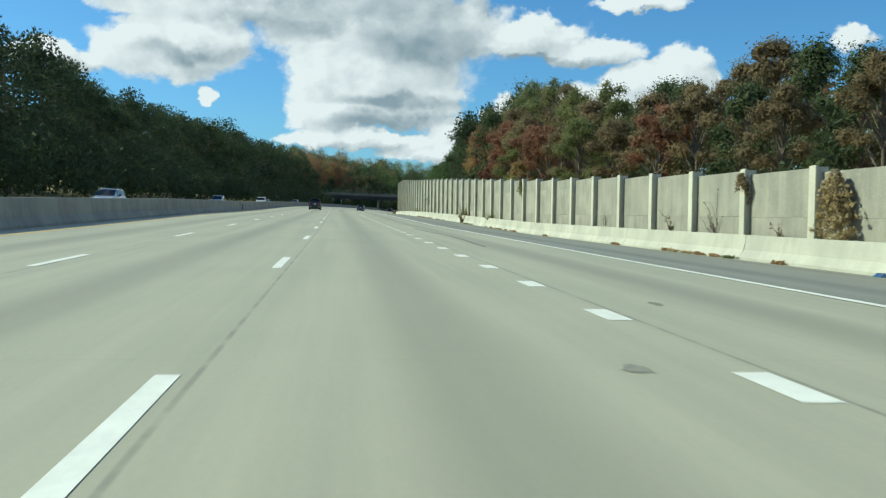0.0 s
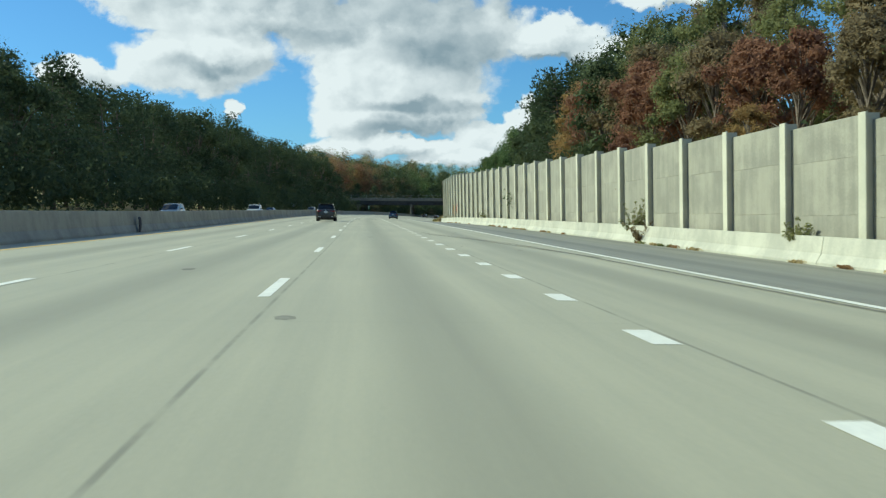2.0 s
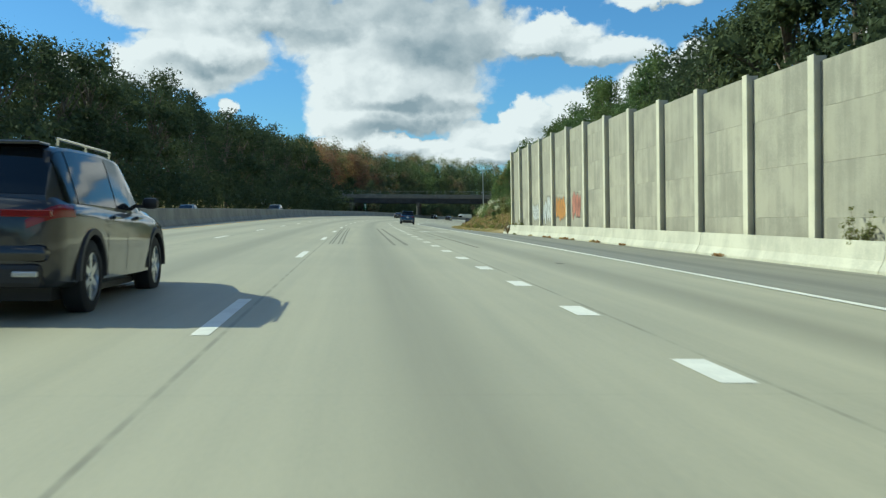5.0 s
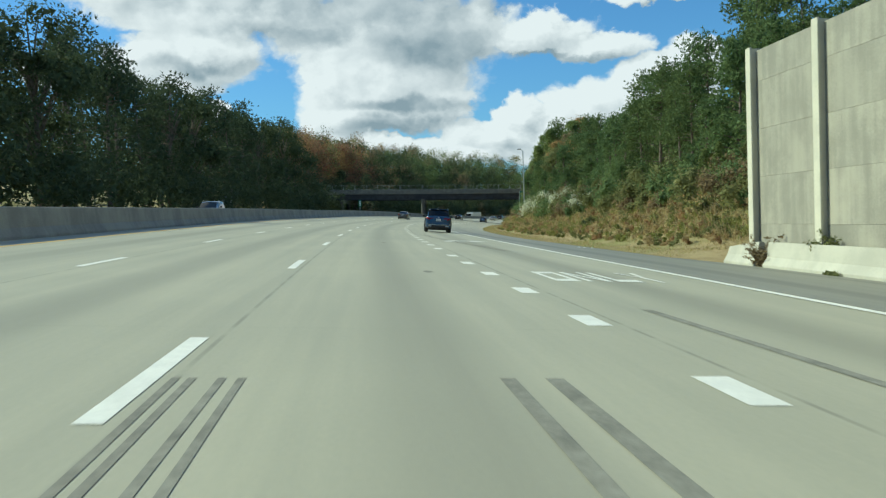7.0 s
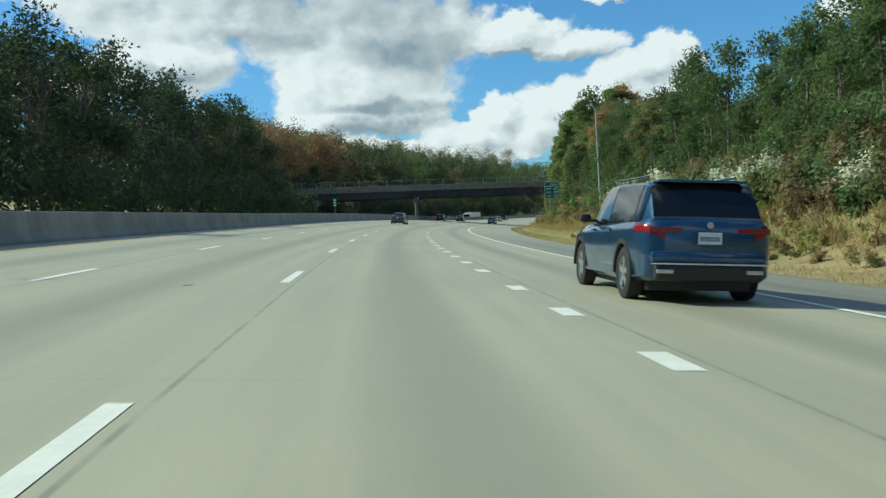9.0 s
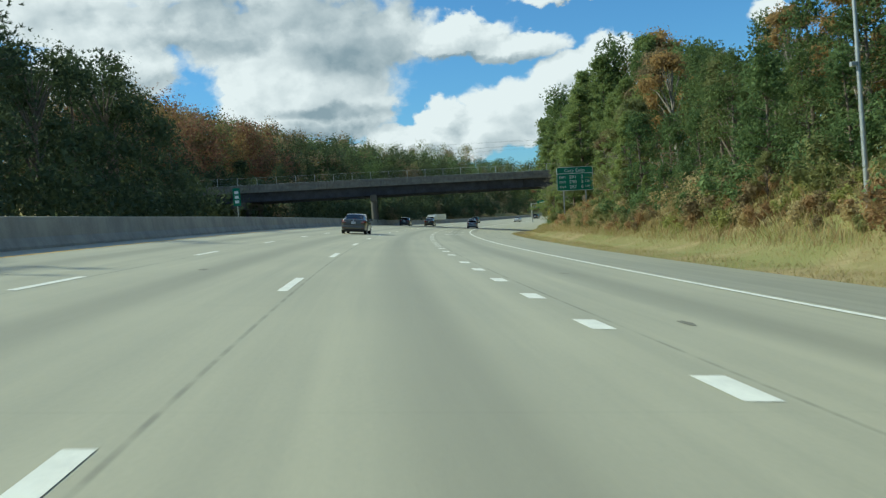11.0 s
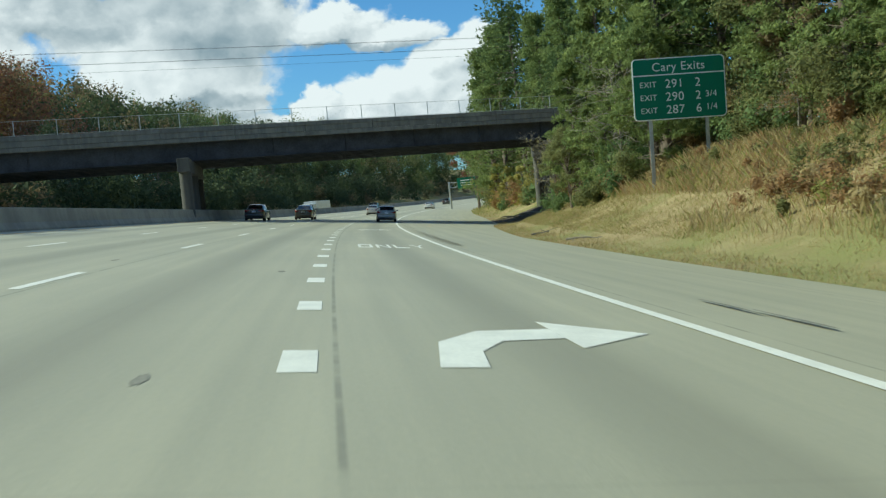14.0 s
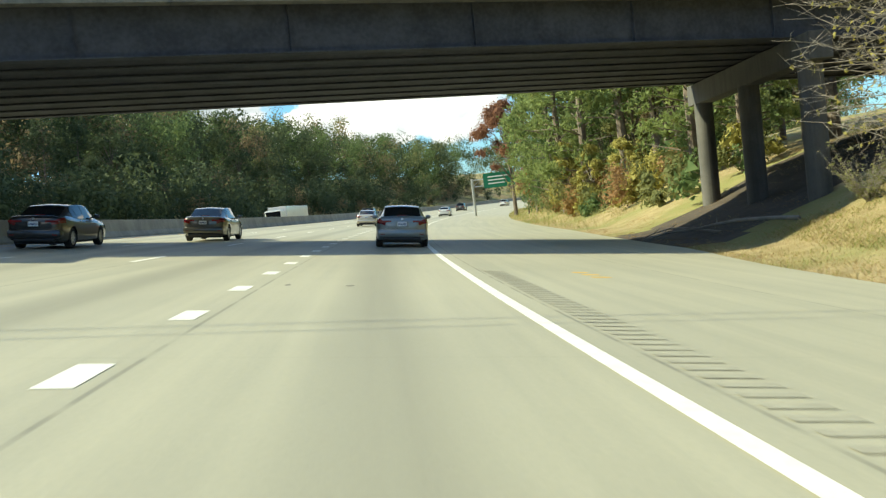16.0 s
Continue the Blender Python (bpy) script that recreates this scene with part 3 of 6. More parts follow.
skid([(209, 3.8), (218, 3.0), (232, 2.2)], 0.06)
skid([(209, 4.0), (218, 3.2), (232, 2.4)], 0.06)
skid([(46, 2.98), (42, 3.08), (38, 3.28), (35, 3.42), (31, 3.38), (25, 3.2)], 0.15)


def patch_poly(s, d, w, l, seed):
    r = random.Random(seed)
    n = 13
    pts = [tuple(spot(s + l / 2 * math.sin(6.283 * i / n) * r.uniform(0.65, 1.1), d + w / 2 * math.cos(6.283 * i / n) * r.uniform(0.65, 1.1), 0.003)) for i in range(n)]
    tagged(mesh_object("tar_patch", pts, [tuple(range(n))[::-1]], M_RUBBER_MARK), "small dark tar patch on concrete", "stain", "tar patches")


rr = random.Random(5)
for k in range(46):
    s = rr.uniform(5, 430)
    patch_poly(s, rr.choice([rr.uniform(-1.4, 1.5), rr.uniform(1.9, 5.2), rr.uniform(-5, -2)]), rr.uniform(0.08, 0.26), rr.uniform(0.2, 0.7), k)
for k in range(9):
    patch_poly(164 + k * 2.3, 2.5, 0.42, 0.8, 100 + k)
for k in range(14):
    patch_poly(345 + rr.uniform(-1, 24), 7.2 + rr.uniform(-1.0, 1.2), 0.10, 2.0, 140 + k)

# rumble grooves beside the edge line, laid as flat darker strips
grooves = []
for k in range(125):
    s = 386 + k * 0.32
    grooves.append([(s, 5.72), (s + 0.14, 5.72), (s + 0.14, 6.12), (s, 6.12)])
gv = [tuple(spot(s, d, -droop(s) * (d - 5.5) + 0.003)) for g in grooves for s, d in g]
tagged(mesh_object("rumble_strip", gv, [(4 * i, 4 * i + 3, 4 * i + 2, 4 * i + 1) for i in range(len(grooves))], plain("darker groove strip", (0.345, 0.325, 0.245), 0.9)), "row of milled rumble grooves in the shoulder", "rumble strip", kind="stuff")

# ---- noise wall: posts and stacked panels ----
def post_at(k):
    """Station of the k-th post, counted back from the wall's far end."""
    return 25.0 - 4.6 * (k - 40) if k > 40 else float(np.interp(k, [0, 4, 7, 20, 29, 34, 40], [211.4, 192.4, 178.0, 117.7, 75.8, 52.5, 25.0]))


def wall_top(s):
    return float(np.interp(s, [-40, 20, 60, 100, 120, 160, 190, 215], [1.9, 2.4, 3.4, 4.45, 4.95, 5.9, 7.0, 7.05]))


noise_wall = root("noise_wall", place(211.4, 13.1), "tall grey concrete panel noise wall with pale posts", "noise wall")
inv = noise_wall.matrix_world.inverted()
for k in range(55):
    s, s_near = post_at(k), post_at(k + 1)
    top = wall_top(s) + 0.10
    m = inv @ place(s, 12.98)
    bm = bmesh.new()
    box(bm, -0.25, -0.17, -0.19, 0.19, -0.6, top, 0.015)
    box(bm, -0.17, 0.20, -0.10, 0.10, -0.6, top - 0.03)
    ob = part("post", bm, M_POST, noise_wall, "pale concrete wall post" if k == 0 else "")
    ob.matrix_local = m
    if k == 54:
        break
    a, b = spot(s_near + 0.105, 13.05), spot(s - 0.105, 13.05)
    ht = wall_top(s_near * 0.6 + s * 0.4)
    z = -0.5
    mid = (a + b) / 2
    yaw = math.degrees(math.atan2(-(b.x - a.x), b.y - a.y))
    ln = (Vector((b.x, b.y)) - Vector((a.x, a.y))).length / 2
    base = (a.z + b.z) / 2 - 0.0
    while z < ht - 0.05:
        z1 = min(z + 1.62, ht)
        if ht - z1 < 0.5:
            z1 = ht
        bm = bmesh.new()
        box(bm, -0.07, 0.07, -ln, ln, z + 0.002, z1 - 0.002, 0.005)
        ob = part("panel", bm, M_PANEL, noise_wall)
        ob.matrix_local = inv @ Matrix.Translation((mid.x, mid.y, base)) @ pose(0, 0, 0, 0, 0, yaw)
        z = z1

# graffiti as plain strokes of paint
def graffiti(s, z, w, h, fill, edge, seed, label):
    """Bubble shapes of sprayed paint with a dark outline and a few inner strokes."""
    r = random.Random(seed)
    ob = root("graffiti", place(s, 12.97, z), label, "graffiti", "graffiti on the wall")
    n = 6
    for i in range(n):
        cy, cz = -w / 2 + w * (i + 0.5) / n, h * r.uniform(0.42, 0.56)
        ry, rz = w / n * r.uniform(0.60, 0.78), h * r.uniform(0.40, 0.52)
        lean = r.uniform(-0.25, 0.25)
        wave = [r.uniform(0.66, 1.16) for _ in range(6)]
        for mat, size, lift in ((edge, 1.0, 0.012 + 0.002 * i), (fill, 0.93, 0.013 + 0.002 * i)):
            pts = []
            for k in range(24):
                a = 6.2832 * k / 24
                f = k / 4
                q = size * (wave[int(f) % 6] * (1 - f % 1) + wave[(int(f) + 1) % 6] * (f % 1))
                y, zz = ry * q * math.cos(a), rz * q * math.sin(a)
                pts.append((-lift, cy + y + lean * zz, cz + zz))
            mesh_object("paint_shape", pts, [tuple(range(24))], mat, ob)
        for k in range(6):
            y0, z0 = cy + r.uniform(-0.5, 0.5) * ry, cz + r.uniform(-0.55, 0.1) * rz
            y1, z1 = y0 + r.uniform(-0.2, 0.2) * ry, z0 + r.uniform(0.35, 0.6) * rz
            if k % 3 == 2:
                y1, z1 = y0 + 0.4 * ry, z0 + 0.08
            t = 0.016 / math.hypot(y1 - y0, z1 - z0)
            dy, dz = (y1 - y0) * t, (z1 - z0) * t
            x = -0.026 - 0.001 * k
            mesh_object("paint_stroke", [(x, y0 - dz, z0 + dy), (x, y1 - dz, z1 + dy), (x, y1 + dz, z1 - dy), (x, y0 + dz, z0 - dy)], [(0, 1, 2, 3)], edge, ob)


G_WHITE, G_BLACK, G_ORANGE, G_RED = (plain(nm, c, 0.5, vary=0.1) for nm, c in (("white spray paint", (0.56, 0.58, 0.58)), ("black spray paint", (0.075, 0.075, 0.08)), ("orange spray paint", (0.55, 0.26, 0.07)), ("salmon spray paint", (0.52, 0.22, 0.16))))
graffiti(199.7, 0.75, 2.9, 1.5, G_WHITE, G_BLACK, 1, "white and black spray-painted graffiti on concrete")
graffiti(195.0, 0.75, 3.1, 1.9, G_WHITE, G_BLACK, 2, "white and black spray-painted graffiti on concrete")
graffiti(190.4, 0.9, 3.0, 1.7, G_ORANGE, G_BLACK, 3, "orange and black spray-painted graffiti on concrete")
graffiti(185.7, 1.0, 2.2, 1.7, G_RED, G_BLACK, 4, "salmon and black spray-painted graffiti on concrete")

# ---- jersey barrier at the wall's foot ----
def jersey(s):
    f = -droop(s) * 6.6
    return [(12.05, f), (12.05, f + 0.08), (12.20, f + 0.33), (12.28, f + 0.81), (12.45, f + 0.81), (12.62, f)]


for i in range(21):
    s1 = 211.2 - i * 12.2
    s0 = s1 - 12.19
    if i == 0:
        s1 = 209.0
    tagged(ribbon("jersey_barrier", np.linspace(s0, s1 - 0.02, 5), jersey, M_JERSEY, closed=True), "pale stained concrete safety barrier segment", "barrier", "barrier segments along the wall")
tagged(ribbon("jersey_barrier", np.linspace(209.7, 212.2, 3), lambda s: [(d, h if h < 0.2 else h - 0.22 * (s - 209.7) / 2.5) for d, h in jersey(s)], M_JERSEY, closed=True), "broken-off end piece of concrete barrier", "barrier", "barrier segments along the wall")

# ---- overpass ----
BZ = spot(440, 0).z
A0, B0 = spot(433.2, -10), spot(442.4, 18)
axis = Vector((B0.x - A0.x, B0.y - A0.y, 0)).normalized()
along = Vector((-axis.y, axis.x, 0))
mid0 = Vector((A0.x, A0.y, 0)) + axis * (Vector((spot(437, 0).x - A0.x, spot(437, 0).y - A0.y, 0)).dot(axis))
bridge = new("overpass")
bridge.matrix_world = Matrix.Translation((mid0.x, mid0.y, BZ)) @ pose(0, 0, 0, 0, 1.1, math.degrees(math.atan2(axis.y, axis.x)))
tagged(bridge, "weathered concrete road overpass on dark girders", "bridge")
WIDE, L0, L1 = 13.2, -62.0, 58.0
for y0, y1, out in ((0.0, 0.28, -1), (WIDE - 0.28, WIDE, 1)):
    for i in range(20):
        xa = L0 + i * 6.0
        face = y0 if out < 0 else y1
        bm = bmesh.new()
        box(bm, xa + 0.012, xa + 5.988, y0 + 0.012, y1 - 0.012, 7.99, 8.47)
        box(bm, xa + 0.012, xa + 5.988, y0, y1, 8.02, 8.43, 0.012)
        wall_run = part("parapet", bm, M_BRIDGE, bridge)
        bm = bmesh.new()
        lo, hi = sorted((face + out * 0.05, face - out * 0.31))
        box(bm, xa + 0.012, xa + 5.988, lo, hi, 8.475, 8.83, 0.02)
        part("coping", bm, M_BRIDGE, wall_run)
        bm = bmesh.new()
        lo, hi = sorted((face + out * 0.03, face - out * 0.40))
        box(bm, xa + 0.006, xa + 5.994, lo, hi, 7.61, 7.96, 0.015)
        part("deck_edge", bm, M_BRIDGE, bridge)
bm = bmesh.new()
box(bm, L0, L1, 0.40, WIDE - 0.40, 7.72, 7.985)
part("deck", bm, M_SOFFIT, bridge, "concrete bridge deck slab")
for i in range(8):
    y = 0.75 + i * (WIDE - 1.5) / 7
    bm = bmesh.new()
    box(bm, L0 + 4, L1 - 8, y - 0.22, y + 0.22, 6.12, 6.17)
    box(bm, L0 + 4, L1 - 8, y - 0.02, y + 0.02, 6.17, 7.66)
    box(bm, L0 + 4, L1 - 8, y - 0.18, y + 0.18, 7.66, 7.716)
    for j in range(16):
        x = L0 + 6 + j * 6.4
        box(bm, x, x + 0.03, y - 0.16, y + 0.16, 6.17, 7.66)
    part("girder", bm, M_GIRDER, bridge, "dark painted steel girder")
# added filler panels: they hide the girder gaps so the underside looks evenly dark
for i in range(7):
    y = 0.75 + i * (WIDE - 1.5) / 7
    bm = bmesh.new()
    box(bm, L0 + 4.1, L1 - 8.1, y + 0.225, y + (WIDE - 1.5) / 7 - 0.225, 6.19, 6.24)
    part("soffit_panel", bm, M_SOFFIT, bridge, "dark panel added between the girders")
for i in range(37):
    bm = bmesh.new()
    tube(bm, (L0 + 3.15 + i * 3.1, 0.14, 8.83), (L0 + 3.15 + i * 3.1, 0.14, 10.05), 0.036, seg=6)
    part("fence_post", bm, M_GALV, bridge)
bm = bmesh.new()
for z in (8.9, 10.02):
    tube(bm, (L0 + 3, 0.14, z), (L1 - 5, 0.14, z), 0.014, seg=5)
for k in range(300):
    x = L0 + 3 + k * 0.38
    tube(bm, (x, 0.14, 8.9), (x + 0.36, 0.14, 10.02), 0.0022, seg=3, caps=False)
    tube(bm, (x + 0.36, 0.14, 8.9), (x, 0.14, 10.02), 0.0022, seg=3, caps=False)
part("fence_mesh", bm, M_GALV, bridge, "thin galvanised wire fence")
inv_b = bridge.matrix_world.inverted()


def bent(near, far, foot, count, cap_z=6.1):
    """A row of columns under a cap beam, from the near edge of the deck to the far one."""
    a, b = inv_b @ spot(*near), inv_b @ spot(*far)
    a.z = b.z = 0
    way = (b - a).normalized()
    turn = math.degrees(math.atan2(-way.x, way.y))
    n = (b - a).length
    bm = bmesh.new()
    box(bm, -0.46, 0.46, -1.1, n + 1.1, cap_z - 1.1, cap_z - 0.02, 0.03, Matrix.Translation(a) @ pose(0, 0, 0, 0, 0, turn))
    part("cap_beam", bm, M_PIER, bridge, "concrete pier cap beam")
    for i in range(count):
        p = a + way * (n * i / (count - 1))
        bm = bmesh.new()
        tube(bm, (p.x, p.y, foot), (p.x, p.y, cap_z - 1.1), 0.48, seg=24)
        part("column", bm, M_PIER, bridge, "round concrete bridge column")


bent((429.8, -10.9), (442.0, -12.6), -1.0, 3)
bent((443.4, 20.9), (456.6, 20.9), -2.5, 3)
bent((424.0, -32.0), (437.0, -32.0), -1.0, 3)
for x0, x1 in ((L1 - 12, L1 - 10.8), (L0 + 2, L0 + 3.2)):
    bm = bmesh.new()
    box(bm, x0, x1, -0.6, WIDE + 0.6, -2.0, 7.715)
    part("abutment", bm, M_BRIDGE, bridge, "concrete bridge abutment wall")

# ---- exit sign ----
def text_part(name, body, size, x, z, parent, mat, y=-0.012, align="LEFT"):
    cu = bpy.data.curves.new(name, "FONT")
    cu.body, cu.size, cu.align_x, cu.align_y, cu.extrude, cu.space_character = body, size, align, "CENTER", 0.003, 1.06
    tmp = bpy.data.objects.new(name, cu)
    scene.collection.objects.link(tmp)
    dg = bpy.context.evaluated_depsgraph_get()
    me = bpy.data.meshes.new_from_object(tmp.evaluated_get(dg))
    bpy.data.objects.remove(tmp)
    me.materials.clear()
    me.materials.append(mat)
    ob = new(name, me)
    ob.parent = parent
    ob.matrix_local = pose(x, y, z, 90, 0, 0)
    return ob


def rounded_plate(w, h, r, y0, y1):
    bm = bmesh.new()
    pts = []
    for cx, cz, a0 in ((w / 2 - r, h / 2 - r, 0), (-w / 2 + r, h / 2 - r, 90), (-w / 2 + r, -h / 2 + r, 180), (w / 2 - r, -h / 2 + r, 270)):
        pts += [(cx + r * math.cos(radians(a0 + i * 18)), cz + r * math.sin(radians(a0 + i * 18))) for i in range(6)]
    f = bm.faces.new([bm.verts.new((x, y1, z)) for x, z in pts])
    ext = bmesh.ops.extrude_face_region(bm, geom=[f])
    bmesh.ops.translate(bm, verts=[v for v in ext["geom"] if isinstance(v, bmesh.types.BMVert)], vec=(0, y0 - y1, 0))
    bmesh.ops.recalc_face_normals(bm, faces=bm.faces)
    return bm


sign_m = Matrix.Translation(spot(401, 19.35)) @ pose(0, 0, 0, 0, 2.2, heading(401) - 3)
sign_m.translation.z = spot(401, 19.35, 7.53).z
exit_sign = root("exit_sign", sign_m, "green highway sign listing town exits on steel posts", "road sign")
part("sign_panel", rounded_plate(4.66, 3.06, 0.22, 0.0, 0.05), M_SIGN_WHITE, exit_sign, "white sign border")
ob = part("sign_face", rounded_plate(4.56, 2.96, 0.18, -0.006, 0.02), M_SIGN, exit_sign, "green sheeting face")
ordinary_box("sign_rule", -2.28, 2.28, -0.010, -0.004, 0.66, 0.72, M_SIGN_WHITE, exit_sign)
text_part("sign_title", "Cary Exits", 0.60, 0, 1.06, exit_sign, M_SIGN_WHITE, align="CENTER")
for i, (num, dist, frac) in enumerate((("291", "2", ""), ("290", "2", "3/4"), ("287", "6", "1/4"))):
    z = 0.22 - i * 0.64
    text_part("sign_text", "EXIT", 0.40, -2.0, z, exit_sign, M_SIGN_WHITE)
    text_part("sign_text", num, 0.60, -0.72, z, exit_sign, M_SIGN_WHITE)
    text_part("sign_text", dist, 0.60, 0.78, z, exit_sign, M_SIGN_WHITE)
    if frac:
        text_part("sign_text", frac, 0.44, 1.28, z + 0.04, exit_sign, M_SIGN_WHITE)
for x, low in ((-1.5, 6.6), (1.35, 5.4)):
    bm = bmesh.new()
    box(bm, x - 0.075, x + 0.075, 0.06, 0.068, -low, 1.4)
    box(bm, x - 0.075, x + 0.075, 0.18, 0.188, -low, 1.4)
    box(bm, x - 0.004, x + 0.004, 0.068, 0.18, -low, 1.4)
    part("sign_post", bm, M_GALV, exit_sign, "galvanised steel sign post")

# ---- small median sign ----
med_m = Matrix.Translation(spot(341, -10.62)) @ pose(0, 0, 0, 0, 0, heading(341))
median_sign = root("median_sign", med_m, "small narrow green sign on a post above the median barrier", "road sign")
bm = bmesh.new()
tube(bm, (0, 0.03, 0.9), (0, 0.03, 2.75), 0.025, seg=6)
part("sign_post", bm, M_GALV, median_sign)
bm = rounded_plate(0.48, 1.15, 0.04, -0.012, 0.0)
bmesh.ops.translate(bm, verts=bm.verts, vec=(0, 0, 2.2))
part("sign_face", bm, M_SIGN, median_sign, "green sheeting face")
for i in range(3):
    ordinary_box("sign_bar", -0.13, 0.13, -0.016, -0.013, 1.80 + i * 0.30, 1.98 + i * 0.30, M_SIGN_WHITE, median_sign)

# ---- grey sign beyond the opposite carriageway ----
far_sign = root("far_sign", Matrix.Translation(spot(341, -34.5, float(land(np.array(341.0), np.array(-34.5))))) @ pose(0, 0, 0, 0, 0, heading(341)), "dull grey back of a road sign before the dark woods", "road sign")
bm = rounded_plate(1.9, 1.3, 0.08, 0.0, 0.04)
bmesh.ops.translate(bm, verts=bm.verts, vec=(0, 0, 2.6))
part("sign_back", bm, M_GALV, far_sign, "bare grey metal sign back")
for x in (-0.55, 0.55):
    bm = bmesh.new()
    tube(bm, (x, -0.04, -0.2), (x, -0.04, 3.1), 0.04, seg=8)
    part("sign_post", bm, M_GALV, far_sign)

# ---- torn tyre tread leaning on the median barrier, litter on the shoulder ----
tread = root("tyre_tread", place(92.6, -10.17), "torn strip of black tyre tread leaning on the barrier", "debris")
bm = bmesh.new()
tread_rows = []
for i in range(7):
    u = i / 6
    c = Vector((-0.06 - 0.05 * u + 0.03 * math.sin(3.1 * u), 0.10 + 0.22 * u, 0.02 + 0.66 * u))
    half = 0.15 + 0.06 * math.sin(2.6 * u)
    tread_rows.append([bm.verts.new(c + Vector((x, y, 0))) for x, y in ((0.0, -half), (0.03, 0.0), (0.0, half), (-0.025, half), (0.005, 0.0), (-0.025, -half))])
for g0, g1 in zip(tread_rows, tread_rows[1:]):
    for j in range(6):
        bm.faces.new((g0[j], g0[(j + 1) % 6], g1[(j + 1) % 6], g1[j]))
bm.faces.new(tread_rows[0][::-1])
bm.faces.new(tread_rows[-1])
bmesh.ops.recalc_face_normals(bm, faces=bm.faces)
part("rubber", bm, plain("worn tyre rubber", (0.03, 0.032, 0.042), 0.8, vary=0.2), tread)


def scrap(s, d, size, mat, label, seed):
    """A crumpled scrap lying on the ground."""
    r = random.Random(seed)
    bm = bmesh.new()
    bmesh.ops.create_icosphere(bm, subdivisions=2, radius=size)
    for v in bm.verts:
        v.co = Vector((v.co.x * r.uniform(0.6, 1.2), v.co.y * r.uniform(0.6, 1.3), max(0.0, v.co.z * r.uniform(0.3, 0.7))))
    ob = part("litter", bm, mat)
    ob.matrix_world = Matrix.Translation(spot(s, d, float(rise(s, d)) - 0.003)) @ pose(0, 0, 0, 0, 0, r.uniform(0, 360))
    tagged(ob, label, "litter", "roadside litter")


scrap(19.9, 11.75, 0.20, plain("blue plastic sheet", (0.03, 0.09, 0.20), 0.5, vary=0.2), "crumpled blue plastic sheet at the barrier foot", 1)
P_SCRAP = plain("white paper scrap", (0.72, 0.72, 0.70), 0.7)
for k, (s, d) in enumerate(((224.6, 9.9), (225.1, 10.4), (223.6, 9.4), (247.0, 12.4))):
    scrap(s, d, 0.07, P_SCRAP, "crumpled scrap of white paper", 10 + k)

# ---- tall lamp pole on the bank ----
lamp_m = Matrix.Translation(spot(314, 17.1, 0.5)) @ pose(0, 0, 0, 0, 0, heading(314))
lamp = root("street_lamp", lamp_m, "slim galvanised highway lamp pole on the grassy bank", "street lamp")
bm = bmesh.new()
tube(bm, (0, 0, 0), (0, 0, 11.2), 0.11, 0.06, seg=12)
part("pole", bm, M_GALV, lamp, smooth=True)
bm = bmesh.new()
tube(bm, (0, 0, 11.1), (-0.30, 0, 11.45), 0.035, seg=8)
part("arm", bm, M_GALV, lamp)
bm = bmesh.new()
box(bm, -0.80, -0.22, -0.14, 0.14, 11.38, 11.52, 0.05)
part("lamp_head", bm, M_GALV, lamp)
bm = bmesh.new()
box(bm, -0.30, -0.05, -0.08, 0.08, 6.6, 6.78, 0.03)
part("camera_box", bm, M_GALV, lamp)

# ---- overhead sign gantry past the bridge ----
gan_m = Matrix.Translation(spot(546, 8.6)) @ pose(0, 0, 0, 0, 0, heading(546))
gantry = root("sign_gantry", gan_m, "galvanised cantilever gantry with green exit sign", "road sign")
bm = bmesh.new()
tube(bm, (0, 0, -1.0), (0, 0, 5.5), 0.20, seg=12)
part("pole", bm, M_GALV, gantry, smooth=True)
bm = bmesh.new()
for z in (4.3, 5.3):
    tube(bm, (0, 0, z), (6.4, 0, z), 0.07, seg=8)
for i in range(5):
    tube(bm, (i * 1.2, 0, 4.3), (i * 1.2 + 1.2, 0, 5.3), 0.035, seg=6)
part("truss_arm", bm, M_GALV, gantry)
bm = rounded_plate(4.6, 2.2, 0.15, -0.2, -0.14)
bmesh.ops.translate(bm, verts=bm.verts, vec=(4.0, 0, 5.0))
part("sign_face", bm, M_SIGN, gantry, "green sheeting face")
for i in range(3):
    ordinary_box("sign_bar", 2.4, 5.4 - i * 0.3, -0.21, -0.204, 5.45 - i * 0.5, 5.62 - i * 0.5, M_SIGN_WHITE, gantry)

# ---- power lines over the bridge ----
for k, (z, off) in enumerate(((12.75, 0.0), (12.6, 0.6), (11.95, 0.2), (11.8, 0.9), (11.35, 0.5))):
    cu = bpy.data.curves.new("power_line", "CURVE")
    cu.dimensions, cu.bevel_depth, cu.bevel_resolution = "3D", 0.007, 1
    sp = cu.splines.new("POLY")
    sp.points.add(24)
    for i in range(25):
        u = i / 24 * 2 - 1
        p = Vector((mid0.x, mid0.y, BZ)) + axis * (u * 150) - along * (14.0 + off)
        p.z = BZ + z + 3.0 * u * u - 0.6 * u
        sp.points[i].co = (*p, 1)
    cu.materials.append(M_WIRE)
    tmp = bpy.data.objects.new("power_line", cu)
    scene.collection.objects.link(tmp)
    me = bpy.data.meshes.new_from_object(tmp.evaluated_get(bpy.context.evaluated_depsgraph_get()))
    bpy.data.objects.remove(tmp)
    tagged(new("power_line", me), "black overhead cable strung across the highway", "cable", "power lines")


